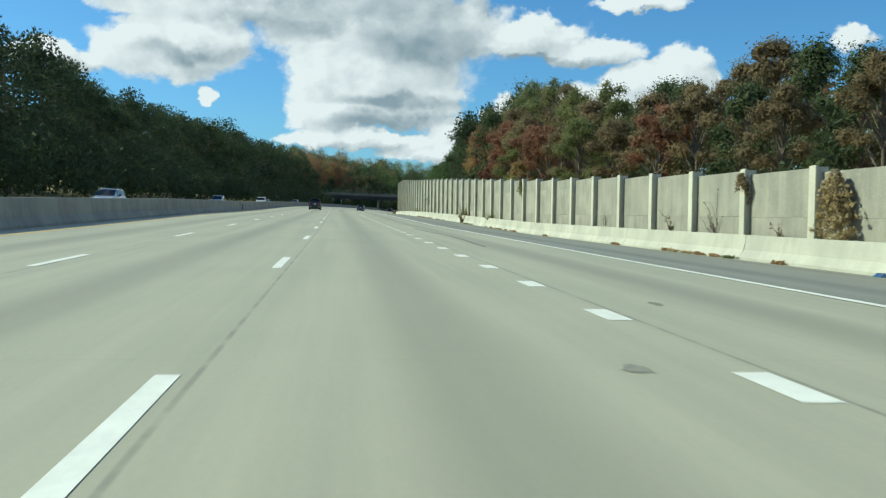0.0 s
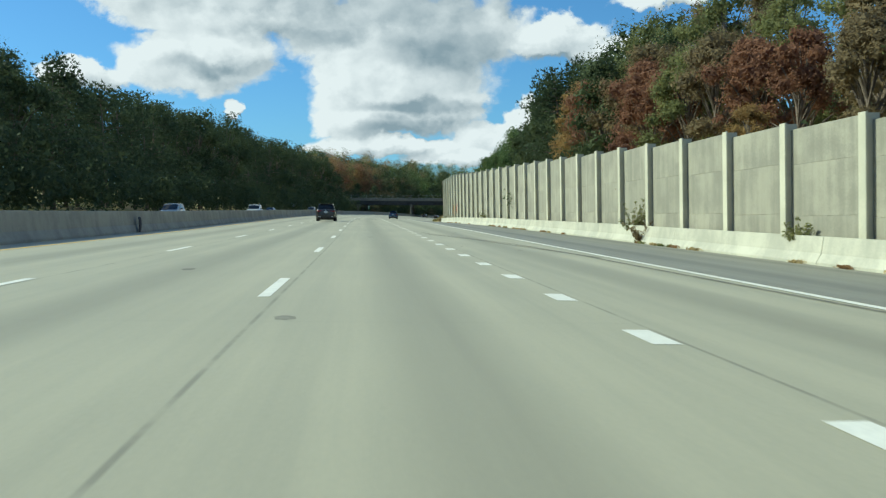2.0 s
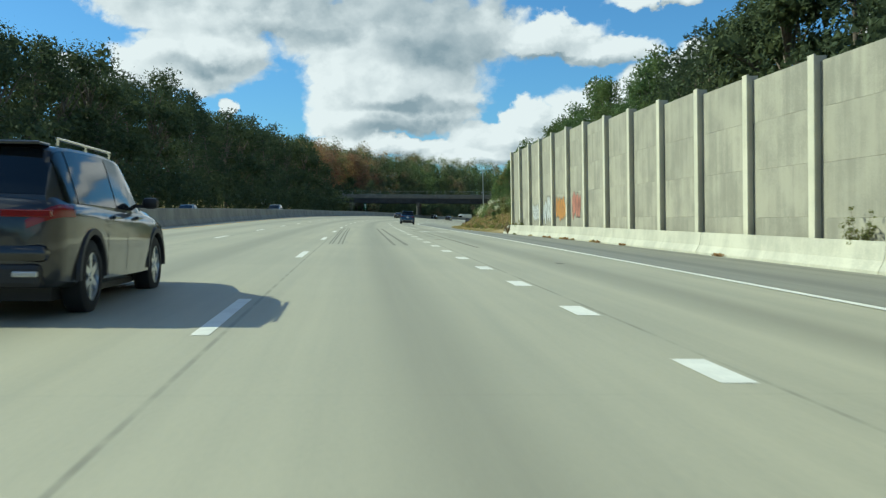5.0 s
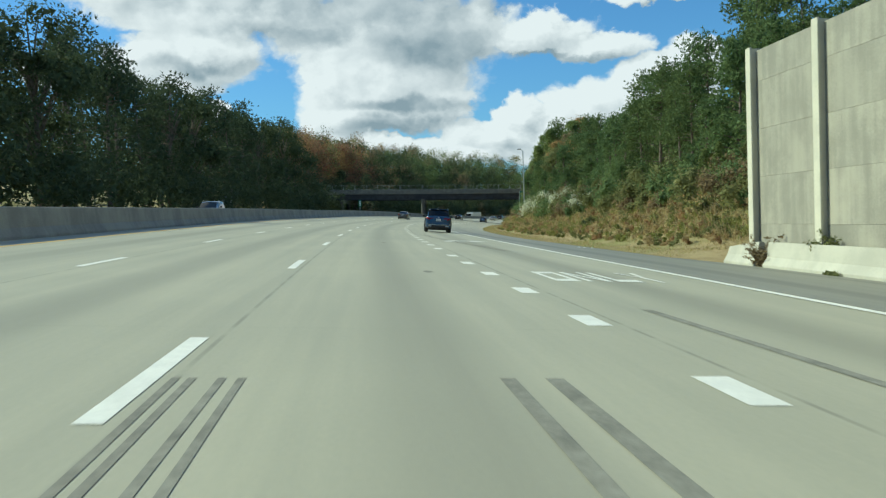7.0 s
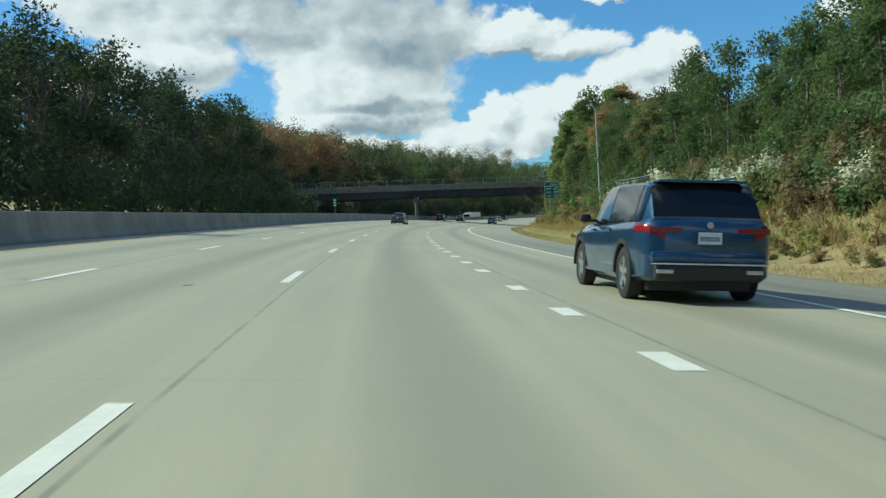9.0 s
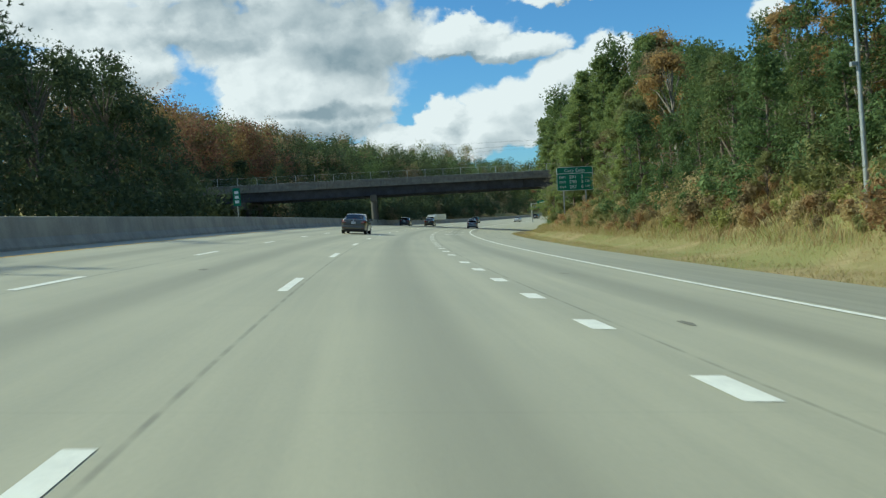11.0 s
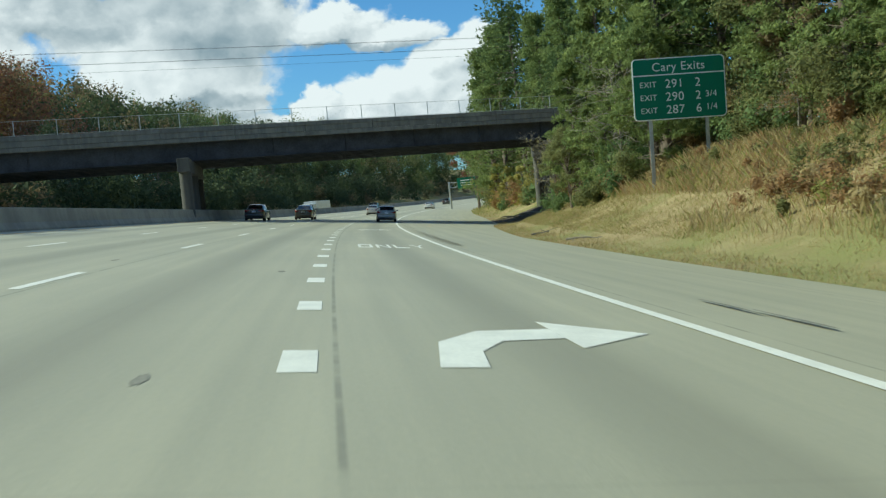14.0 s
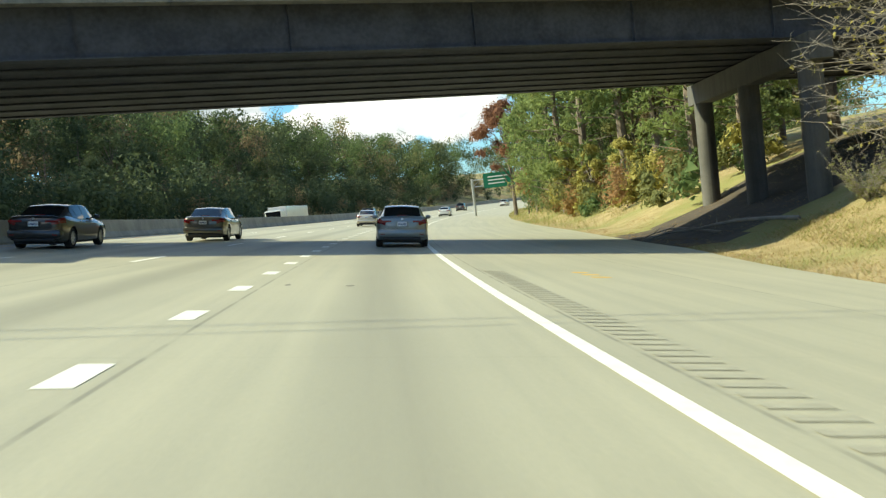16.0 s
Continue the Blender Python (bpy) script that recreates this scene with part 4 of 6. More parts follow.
# ---- trees ----
def leaves(rng, centres, radii, count, size, aspect=1.6, shell=0.55, inner=3.2, stray=0.18):
    """Small leaf quads spread through the blobs: vertices and faces as arrays."""
    centres, radii = np.asarray(centres, float), np.asarray(radii, float)
    pick = rng.choice(len(centres), count, p=(radii ** 2).prod(1) ** 0.5 / ((radii ** 2).prod(1) ** 0.5).sum())
    v = rng.normal(size=(count, 3))
    v /= np.linalg.norm(v, axis=1)[:, None]
    r = shell + (1 - shell) * rng.random(count) ** 0.6
    r *= 1 + stray * rng.normal(size=count)
    core = np.arange(count) < count * 0.14
    r = np.where(core, 0.62 * rng.random(count) ** 0.5, r)
    p = centres[pick] + v * r[:, None] * radii[pick]
    out = v + 0.55 * rng.normal(size=(count, 3)) + np.array([0, 0, 0.25])
    out /= np.linalg.norm(out, axis=1)[:, None]
    a = np.cross(out, rng.normal(size=(count, 3)))
    a /= np.linalg.norm(a, axis=1)[:, None]
    b = np.cross(out, a)
    sz = (size * (0.6 + 0.8 * rng.random(count)) * np.where(core, inner, 1.0))[:, None]
    a, b = a * sz * 0.5 * aspect, b * sz * 0.5
    tri = np.stack([p - a * 0.9 - b * 0.8, p + a * 1.1, p - a * 0.5 + b], 1)
    return tri.reshape(-1, 3)


def tufts(rng, centres, radii, count, size, needles=7, shell=0.45):
    """Sprays of needles spread through the blobs, over a core of broad dark ones: triangles as an array."""
    centres, radii = np.asarray(centres, float), np.asarray(radii, float)
    weight = (radii ** 2).prod(1) ** 0.5
    pick = rng.choice(len(centres), count, p=weight / weight.sum())
    v = rng.normal(size=(count, 3))
    v /= np.linalg.norm(v, axis=1)[:, None]
    r = (shell + (1 - shell) * rng.random(count) ** 0.6) * (1 + 0.14 * rng.normal(size=count))
    p = centres[pick] + v * r[:, None] * radii[pick]
    way = v * [1.0, 1.0, 0.6] + 0.3 * rng.normal(size=(count, 3)) + np.array([0, 0, 0.5])
    p, way = np.repeat(p, needles, 0), np.repeat(way, needles, 0)
    n = len(p)
    way += 0.75 * rng.normal(size=(n, 3))
    way /= np.linalg.norm(way, axis=1)[:, None]
    side = np.cross(way, rng.normal(size=(n, 3)))
    side /= np.linalg.norm(side, axis=1)[:, None]
    ln = (size * (0.65 + 0.7 * rng.random(n)))[:, None]
    tri = np.stack([p - side * ln * 0.17, p + side * ln * 0.17, p + way * ln], 1)
    core = leaves(rng, centres, radii * 0.75, count, size * 0.8, 1.3, shell=0.3, inner=1.3)
    return np.concatenate([tri.reshape(-1, 3), core])


def leaf_mesh(name, verts, mat, k=3):
    n = len(verts) // k
    me = bpy.data.meshes.new(name)
    me.vertices.add(len(verts))
    me.vertices.foreach_set("co", verts.astype(np.float32).ravel())
    me.loops.add(len(verts))
    me.loops.foreach_set("vertex_index", np.arange(len(verts), dtype=np.int32))
    me.polygons.add(n)
    me.polygons.foreach_set("loop_start", np.arange(n, dtype=np.int32) * k)
    me.update(calc_edges=True)
    me.materials.append(mat)
    return me


def limb_path(bm, pts, radii, seg=7):
    for (a, ra), (b, rb) in zip(zip(pts, radii), list(zip(pts, radii))[1:]):
        tube(bm, a, b, ra, rb, seg=seg, caps=False)


def make_tree(kind, height, seed, category="tree"):
    """A prototype: a trunk with limbs, and a crown of leaf clumps with gaps."""
    rng = np.random.default_rng(seed)
    words = {"pine": "tall green pine with ragged crown", "shade_pine": "tall dark pine at the wood's shaded edge", "near_pine": "tall green pine with long needle tufts on the bank", "young_pine": "bushy young green pine on the bank", "olive": "broad olive green autumn hardwood tree", "brown": "hardwood tree with russet brown leaves", "orange": "hardwood tree with orange autumn leaves", "red": "hardwood tree with red autumn leaves", "yellow": "small tree with yellow autumn leaves", "dark": "dense dark green hardwood tree"}
    ob = root(kind + "_tree", Matrix(), words[kind], category, "roadside trees")
    bm = bmesh.new()
    lean = rng.normal(size=2) * 0.03 * height
    n = 6
    r0 = 0.016 * height + 0.03
    spine = [Vector((lean[0] * (i / n) ** 2, lean[1] * (i / n) ** 2, height * 0.93 * i / n)) for i in range(n + 1)]
    limb_path(bm, spine, [r0 * (1 - 0.85 * i / n) for i in range(n + 1)], 9)
    blobs, radii = [], []
    if kind in ("pine", "shade_pine"):
        low = 0.16
        for i in range(38):
            u = low + (1 - low) * rng.random() ** 0.8
            reach = height * 0.20 * (1 - ((u - low) / (1 - low)) ** (3.2 if kind == "shade_pine" else 1.7)) * rng.uniform(0.4, 1.15) + 0.3
            a = rng.uniform(0, 6.283)
            c = Vector((lean[0] * u * u + reach * math.cos(a), lean[1] * u * u + reach * math.sin(a), height * u))
            blobs.append(c)
            q = height * rng.uniform(0.065, 0.11)
            radii.append((q * 1.2, q * 1.2, q * 0.8))
            limb_path(bm, [Vector((lean[0] * u * u, lean[1] * u * u, height * u - reach * 0.15)), c], [r0 * 0.22, 0.02], 5)
        blobs.append(Vector((lean[0], lean[1], height * 0.97)))
        radii.append((height * 0.05, height * 0.05, height * 0.05))
        count, size, asp, sh = (1250, 0.34, 7, 0.4) if kind == "pine" else (850, 0.44, 7, 0.45)
    elif kind == "near_pine":
        low = 0.12
        for i in range(90):
            u = low + (1 - low) * rng.random() ** 0.9
            reach = height * 0.21 * (1 - ((u - low) / (1 - low)) ** 1.6) * rng.uniform(0.35, 1.15) + 0.3
            a = rng.uniform(0, 6.283)
            c = Vector((lean[0] * u * u + reach * math.cos(a), lean[1] * u * u + reach * math.sin(a), height * u + rng.normal() * 0.3))
            blobs.append(c)
            q = height * rng.uniform(0.028, 0.05)
            radii.append((q * 1.3, q * 1.3, q * 0.7))
            limb_path(bm, [Vector((lean[0] * u * u, lean[1] * u * u, height * u - reach * 0.2)), c], [r0 * 0.16, 0.012], 5)
        count, size, asp, sh = 3300, 0.26, 7, 0.25
    elif kind == "young_pine":
        for i in range(44):
            u = 0.04 + 0.94 * rng.random()
            reach = height * 0.30 * (1 - u) ** 0.8 * rng.uniform(0.45, 1.1) + 0.1
            a = rng.uniform(0, 6.283)
            c = Vector((reach * math.cos(a), reach * math.sin(a), height * u + reach * 0.12))
            blobs.append(c)
            q = height * rng.uniform(0.06, 0.10)
            radii.append((q * 1.2, q * 1.2, q * 0.8))
            limb_path(bm, [Vector((0, 0, height * u * 0.93)), c], [r0 * 0.25, 0.015], 5)
        count, size, asp, sh = 1150, 0.25, 7, 0.35
    else:
        low = {"yellow": 0.12, "dark": 0.14, "orange": 0.40, "red": 0.36, "brown": 0.40}.get(kind, 0.28)
        for i in range(30):
            u = low + (1 - low) * rng.random() ** 0.75
            w = math.sin(math.pi * min(0.97, (u - low) / (1 - low) * 0.86 + 0.13)) ** 0.75
            reach = height * 0.27 * w * rng.uniform(0.35, 1.1)
            a = rng.uniform(0, 6.283)
            c = Vector((lean[0] * u * u + reach * math.cos(a), lean[1] * u * u + reach * math.sin(a), height * u))
            blobs.append(c)
            q = height * (rng.uniform(0.085, 0.135) if kind == "dark" else rng.uniform(0.05, 0.10))
            radii.append((q * 1.1, q * 1.1, q * 0.85))
            st = max(0.18, u - 0.22)
            k0 = Vector((lean[0] * st * st, lean[1] * st * st, height * st * 0.93))
            limb_path(bm, [k0, k0.lerp(c, 0.55) + Vector((0, 0, reach * 0.2)), c], [r0 * 0.42, r0 * 0.22, 0.02], 5)
        count, size, asp, sh = 8600, 0.165 if height > 10 else 0.12, 1.5, 0.25
        if kind in ("orange", "red", "brown"):
            count, size = 8000, 0.15
        if kind == "dark":
            count, size, sh = 6400, 0.19, 0.55
    part("trunk", bm, M_PALE_BARK if kind in ("orange", "yellow") else M_BARK, ob)
    if "pine" in kind:
        v = tufts(rng, blobs, radii, count, size, asp, sh)
    else:
        v = leaves(rng, blobs, radii, count, size, asp, shell=sh, inner=2.2 if kind in ("yellow", "olive") else 3.0)
    crown = new("crown", leaf_mesh("crown", v, M_LEAF[kind]))
    crown.parent = ob
    return ob


KINDS = (("pine", (19, 17)), ("shade_pine", (19, 22)), ("near_pine", (18, 15)), ("young_pine", (9, 12)), ("olive", (16, 13)), ("brown", (16, 13)), ("orange", (15,)), ("red", (14,)), ("yellow", (5.5,)), ("dark", (15, 18)))
PROTO, SIZE = {}, {}
for kind, hs in KINDS:
    PROTO[kind] = [make_tree(kind, h, 11 * i + len(kind)) for i, h in enumerate(hs)]
    SIZE.update((q.name, h) for q, h in zip(PROTO[kind], hs))
used = set()
tr = random.Random(21)


def plant(kind, s, d, scale=1.0, sink=0.15):
    p = tr.choice(PROTO[kind])
    z = float(land(np.array(s), np.array(d))) - sink
    sc = scale * tr.uniform(0.9, 1.1)
    m = Matrix.Translation(spot(s, d, z)) @ pose(0, 0, 0, 0, 0, tr.uniform(0, 360))
    if p not in used:
        used.add(p)
        ob = p
        ob.matrix_world = m @ Matrix.Scale(sc, 4)
    else:
        ob = copy_thing(p, m)
        ob.scale = (sc, sc, sc)
    return ob


# left woods: two near rows of trees one by one, up to the wood's even top
def left_line(s):
    return float(np.interp(s, [100, 150, 215, 240, 300, 400, 412, 430], [21.5, 21.0, 21.0, 23.0, 24.5, 24.3, 20.0, 13.0]))


def fit_to(kind, s, d, want, sink=0.15):
    """Plants the prototype nearest in height, scaled to stand that tall."""
    z = float(land(np.array(s), np.array(d))) - sink
    best = min(PROTO[kind], key=lambda q: abs(SIZE[q.name] - want))
    sc = want / SIZE[best.name]
    m = Matrix.Translation(spot(s, d, z)) @ pose(0, 0, 0, 0, 0, tr.uniform(0, 360))
    if best not in used:
        used.add(best)
        best.matrix_world = m @ Matrix.Scale(sc, 4)
        return best
    ob = copy_thing(best, m)
    ob.scale = (sc, sc, sc)
    return ob


s = -20.0
while s < 660:
    d = -37.5 - tr.uniform(0, 3.5)
    if s < 416:
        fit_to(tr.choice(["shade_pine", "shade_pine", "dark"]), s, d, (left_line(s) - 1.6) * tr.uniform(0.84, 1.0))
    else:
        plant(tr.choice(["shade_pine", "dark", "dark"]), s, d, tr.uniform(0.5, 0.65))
    s += tr.uniform(6.0, 8.5) if s < 440 else tr.uniform(10, 14)
s = -10.0
while s < 640:
    if s < 408:
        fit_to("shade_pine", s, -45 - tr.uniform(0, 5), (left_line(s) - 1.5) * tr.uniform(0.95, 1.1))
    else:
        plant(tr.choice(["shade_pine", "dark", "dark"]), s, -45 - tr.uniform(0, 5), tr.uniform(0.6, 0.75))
    s += tr.uniform(9, 12) if s < 440 else tr.uniform(18, 24)

# right side: rows whose tops follow the wood's outline
def crown_line(s):
    at = [10, 41, 52, 63, 74, 89, 100, 110, 122, 144, 165, 188, 202, 212, 223, 242, 250, 260, 271, 280, 306, 340, 356, 368, 385, 405, 430]
    top = [9, 9.6, 10.8, 12.2, 12.0, 11.9, 13.8, 16.2, 17.0, 17.2, 18.6, 17.5, 15.9, 15.2, 16.0, 17.2, 18.0, 17.6, 16.6, 16.4, 15.6, 16.8, 16.3, 18, 20, 22, 22]
    return float(np.interp(s, at, top))


def plant_to(kind, s, d, top):
    """Plants a tree whose top stands that high over the road plane."""
    z = float(land(np.array(s), np.array(d))) - 0.15
    return fit_to(kind, s, d, max(2.6, (1.04 + (top - 1.04) * (d + 0.4) / 25.4 - z) * 0.98))


s = 12.0
while s < 212:
    if s < 60:
        a, b2 = ["olive", "brown", "olive", "dark", "brown"], ["brown", "olive", "brown", "dark"]
    elif s < 128:
        a, b2 = ["brown", "olive", "orange", "orange", "brown", "red", "olive"], ["brown", "dark", "olive"]
    elif s < 156:
        a, b2 = ["orange", "brown", "dark", "red"], ["brown", "olive", "dark"]
    else:
        a, b2 = ["shade_pine", "shade_pine", "dark"], ["shade_pine", "dark"]
    plant_to(tr.choice(a), s, (25.0 if s > 156 else 23.0 if s > 125 else 20.5) + tr.uniform(0, 3), crown_line(s) * tr.uniform(0.82, 1.0))
    plant_to(tr.choice(b2), s + 2.5, (31 if s > 150 else 28) + tr.uniform(0, 4), crown_line(s) * tr.uniform(0.9, 1.03))
    s += tr.uniform(5.2, 7.0)
for s, d, kind, h in ((101, 18.5, "yellow", 6.5), (118, 18.5, "red", 9), (96, 18.5, "orange", 8.5), (158, 22.8, "shade_pine", 18.8), (163, 23.6, "shade_pine", 20), (168, 26, "shade_pine", 20.5)):
    plant_to(kind, s, d, h)

# the bank past the wall: pines and hardwoods climbing the slope
s = 214.0
while s < 428:
    if s < 300:
        kinds, off = ["young_pine", "young_pine", "pine", "young_pine"], 23.0
    elif s < 350:
        kinds, off = ["young_pine", "young_pine", "pine", "young_pine", "olive"], 20.5
    else:
        kinds, off = ["near_pine", "young_pine", "near_pine", "young_pine", "olive"], 19.5
    off += 4.0 if 374 < s < 405 else 0.0
    plant_to(tr.choice(kinds), s, off + tr.uniform(0, 2.5), crown_line(s) * tr.uniform(0.62, 0.9))
    plant_to(tr.choice(["young_pine", "pine", "young_pine", "pine"] if s < 320 else ["pine", "pine", "brown", "orange", "pine", "pine"]), s + 2, off + 6 + tr.uniform(0, 3), crown_line(s) * tr.uniform(0.9, 1.03))
    if tr.random() < 0.8 and not 376 < s < 412:
        plant_to(tr.choice(["young_pine", "young_pine", "olive", "near_pine"]), s + 1, off - 1.6 + tr.uniform(0, 1.2), crown_line(s) * tr.uniform(0.34, 0.52))
    s += tr.uniform(3.8, 5.2)
for s, d, kind, h in ((409, 25, "near_pine", 25), (410, 21.5, "near_pine", 24), (415, 23, "near_pine", 26), (418, 20.2, "near_pine", 21), (424, 19.2, "near_pine", 16), (428, 22, "near_pine", 17), (408, 27, "pine", 25), (403, 29.5, "near_pine", 23), (391, 25.5, "near_pine", 19), (384, 26, "near_pine", 18), (398, 24.5, "brown", 15)):
    plant_to(kind, s, d, h)
# beyond the bridge
s = 462.0
while s < 640:
    plant(tr.choice(["young_pine", "olive", "yellow", "pine", "young_pine"]), s, 24 + tr.uniform(0, 3), tr.uniform(0.8, 1.0))
    plant(tr.choice(["pine", "olive", "red", "brown", "dark"]), s + 3, 33 + tr.uniform(0, 4), tr.uniform(0.8, 1.0))
    s += tr.uniform(7, 10)
for s, d, kind, h in ((466, 27, "near_pine", 25), (471, 24.5, "near_pine", 26), (477, 28, "near_pine", 27), (484, 25, "pine", 25), (492, 28, "olive", 23), (468, 33, "pine", 24)):
    plant_to(kind, s, d, h)
for s, d, kind, h in ((485, 22.5, "pine", 27), (491, 20.0, "near_pine", 26), (497, 18.6, "near_pine", 24), (503, 21.5, "pine", 27), (508, 18.6, "near_pine", 23), (520, 18.6, "near_pine", 21), (534, 18.4, "near_pine", 17), (515, 18.6, "young_pine", 10), (526, 18.0, "young_pine", 9), (540, 14.7, "red", 17), (530, 16.4, "red", 6.5), (522, 17.2, "orange", 5.5)):
    fit_to(kind, s, d, h)
for s, d, kind, sc in ((503, 18.8, "yellow", 0.9), (496, 19, "yellow", 1.1), (488, 20, "yellow", 1.0), (480, 21.5, "yellow", 0.9), (500, 24, "pine", 0.8)):
    plant(kind, s, d, sc)


# ---- woods that nobody could count: backs of the rows, far hills, undergrowth ----
def woods(name, spots_list, kinds, label, seed, leafs=260, size=0.9):
    rng = np.random.default_rng(seed)
    byk = {}
    for s, d, h, wid in spots_list:
        k = kinds[int(rng.integers(len(kinds)))]
        z0 = float(land(np.array(s), np.array(d)))
        c0 = spots(s, d, z0)
        m = 9
        u = rng.random(m) * 0.75 + 0.22
        a = rng.random(m) * 6.283
        rad = wid * np.sin(np.pi * np.clip(u, 0.1, 0.97)) ** 0.7 * rng.uniform(0.3, 1.0, m)
        cs = np.stack([c0[0] + rad * np.cos(a), c0[1] + rad * np.sin(a), c0[2] + h * u], -1)
        rs = np.stack([np.full(m, h * 0.13)] * 2 + [np.full(m, h * 0.12)], -1) * rng.uniform(0.8, 1.3, (m, 1))
        byk.setdefault(k, []).append(leaves(rng, cs, rs, leafs, size, 1.4, shell=0.35, inner=1.4, stray=0.07))
    for k, vs in byk.items():
        tagged(new(name, leaf_mesh(name, np.concatenate(vs), M_LEAF[k])), label, "woods", kind="stuff")


wr = random.Random(8)
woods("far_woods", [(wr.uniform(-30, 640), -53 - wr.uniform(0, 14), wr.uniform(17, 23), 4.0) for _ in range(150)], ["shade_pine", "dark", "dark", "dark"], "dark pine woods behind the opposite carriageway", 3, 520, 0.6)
woods("far_woods", [(wr.uniform(470, 1000), wr.choice([-1, 1]) * wr.uniform(36, 100) + (0 if wr.random() < 0.5 else -20), wr.uniform(15, 22), 4.2) for _ in range(330)], ["pine", "dark", "olive", "shade_pine", "dark", "dark", "olive"], "mixed woods on the far hill", 4, 620, 0.42)
woods("far_woods", [(wr.uniform(500, 760), -40 - 45 * wr.random(), wr.uniform(17, 21.5), 4.0) for _ in range(190)], ["pine", "dark", "dark", "shade_pine", "brown", "dark", "pine"], "pine and hardwood woods on the far hill", 6, 900, 0.36)
woods("far_woods", [(wr.uniform(428, 510), -47 - 33 * wr.random(), wr.uniform(19, 24), 4.2) for _ in range(110)], ["brown", "red", "orange", "red", "orange", "olive"], "autumn hardwoods above the opposite carriageway", 46, 1100, 0.32)
woods("far_woods", [(wr.uniform(480, 760), -82 - 95 * wr.random(), wr.uniform(21, 27), 4.5) for _ in range(230)], ["brown", "olive", "dark", "pine", "orange", "dark", "olive"], "pines and autumn hardwoods on the far hill", 36, 620, 0.45)
woods("far_woods", [(wr.uniform(620, 900), wr.uniform(16, 90), wr.uniform(16, 22), 4.5) for _ in range(160)], ["pine", "dark", "olive", "brown"], "woods beyond the bend", 26, 700, 0.5)
woods("far_woods", [(wr.uniform(10, 215), wr.uniform(36, 55), wr.uniform(8, 11), 4.0) for _ in range(90)], ["brown", "dark", "olive", "brown", "red"], "autumn hardwoods behind the noise wall", 7, 300, 0.7)
woods("far_woods", [(wr.uniform(205, 450), wr.uniform(35, 60), wr.uniform(8, 11), 4.0) for _ in range(150)], ["pine", "dark", "olive"], "pine woods on the bank", 9, 280, 0.8)


def thicket(name, rows, kinds, label, seed, size=0.3, per=170):
    """Low undergrowth: small clumps of leaves standing on the land."""
    rng = np.random.default_rng(seed)
    byk = {}
    for s, d, h in rows:
        k = kinds[int(rng.integers(len(kinds)))]
        c0 = spots(s, d, float(land(np.array(s), np.array(d))))
        cs = c0 + np.array([[rng.normal() * h * 0.3, rng.normal() * h * 0.3, h * q] for q in (0.3, 0.5, 0.7)])
        rs = np.full((3, 3), h * 0.34) * rng.uniform(0.8, 1.25, (3, 1))
        byk.setdefault(k, []).append(leaves(rng, cs, rs, per, size, 1.5, shell=0.2, inner=2.0))
    for k, vs in byk.items():
        tagged(new(name, leaf_mesh(name, np.concatenate(vs), M_LEAF[k])), label, "undergrowth", kind="stuff")


thicket("undergrowth", [(-20 + i * 1.7, -32.5 - wr.uniform(0, 5), wr.uniform(5, 10.5)) for i in range(400)], ["dark", "dark", "shade_pine"], "dark undergrowth along the wood's edge", 12, 0.30, 330)
# mostly dark leaf kinds here, painting in the shade side of these woods
thicket("undergrowth", [(wr.uniform(436, 780), -30.5 - wr.uniform(0, 26), wr.uniform(4, 9)) for _ in range(330)], ["dark", "shade_pine", "brown", "shade_pine"], "dark undergrowth beyond the bridge", 18, 0.22, 560)
thicket("undergrowth", [(wr.uniform(214, 335), wr.uniform(16.5, 25), wr.uniform(0.9, 2.8)) for _ in range(190)], ["olive", "young_pine", "brown", "olive", "young_pine"], "scrubby undergrowth on the bank", 13, 0.13, 560)
scrub = [(wr.uniform(335, 428), wr.uniform(17.0, 25), wr.uniform(0.9, 2.6)) for _ in range(150)]
thicket("undergrowth", [q for q in scrub if not (380 < q[0] < 406 and q[1] < 22.5)], ["olive", "young_pine", "rust", "olive", "straw", "young_pine"], "scrubby yellowing undergrowth on the bank", 17, 0.10, 820)
thicket("weed_patch", [(wr.uniform(300, 386), wr.uniform(15.2, 20.5), wr.uniform(0.5, 1.5)) for _ in range(260)] + [(wr.uniform(386, 425), wr.uniform(18.0, 23), wr.uniform(0.3, 0.8)) for _ in range(60)], ["rust", "straw", "olive", "olive", "brown", "green_grass"], "rusty dry weeds and brambles at the foot of the trees", 19, 0.075, 420)
thicket("weed_patch", [(wr.uniform(216, 305), wr.uniform(12.9, 22.0), wr.uniform(0.25, 0.75)) for _ in range(1300)], ["straw", "olive", "green_grass", "olive", "rust", "green_grass", "straw"], "green and straw-coloured weeds on the bank", 20, 0.06, 150)
thicket("undergrowth", [(wr.uniform(374, 412), wr.uniform(22.6, 27), wr.uniform(1.6, 4.2)) for _ in range(75)], ["olive", "young_pine", "olive", "straw", "olive"], "leafy yellowing shrubs above the grass bank", 47, 0.10, 1300)
thicket("undergrowth", [(wr.uniform(12, 210), wr.uniform(15.5, 19), wr.uniform(1.5, 4)) for _ in range(110)], ["olive", "brown", "dark"], "scrub behind the noise wall", 14, 0.17, 330)
thicket("undergrowth", [(wr.uniform(455, 560), wr.uniform(20, 27), wr.uniform(1.0, 3.0)) for _ in range(70)], ["olive", "yellow", "young_pine"], "yellowing scrub past the bridge", 15, 0.25, 200)
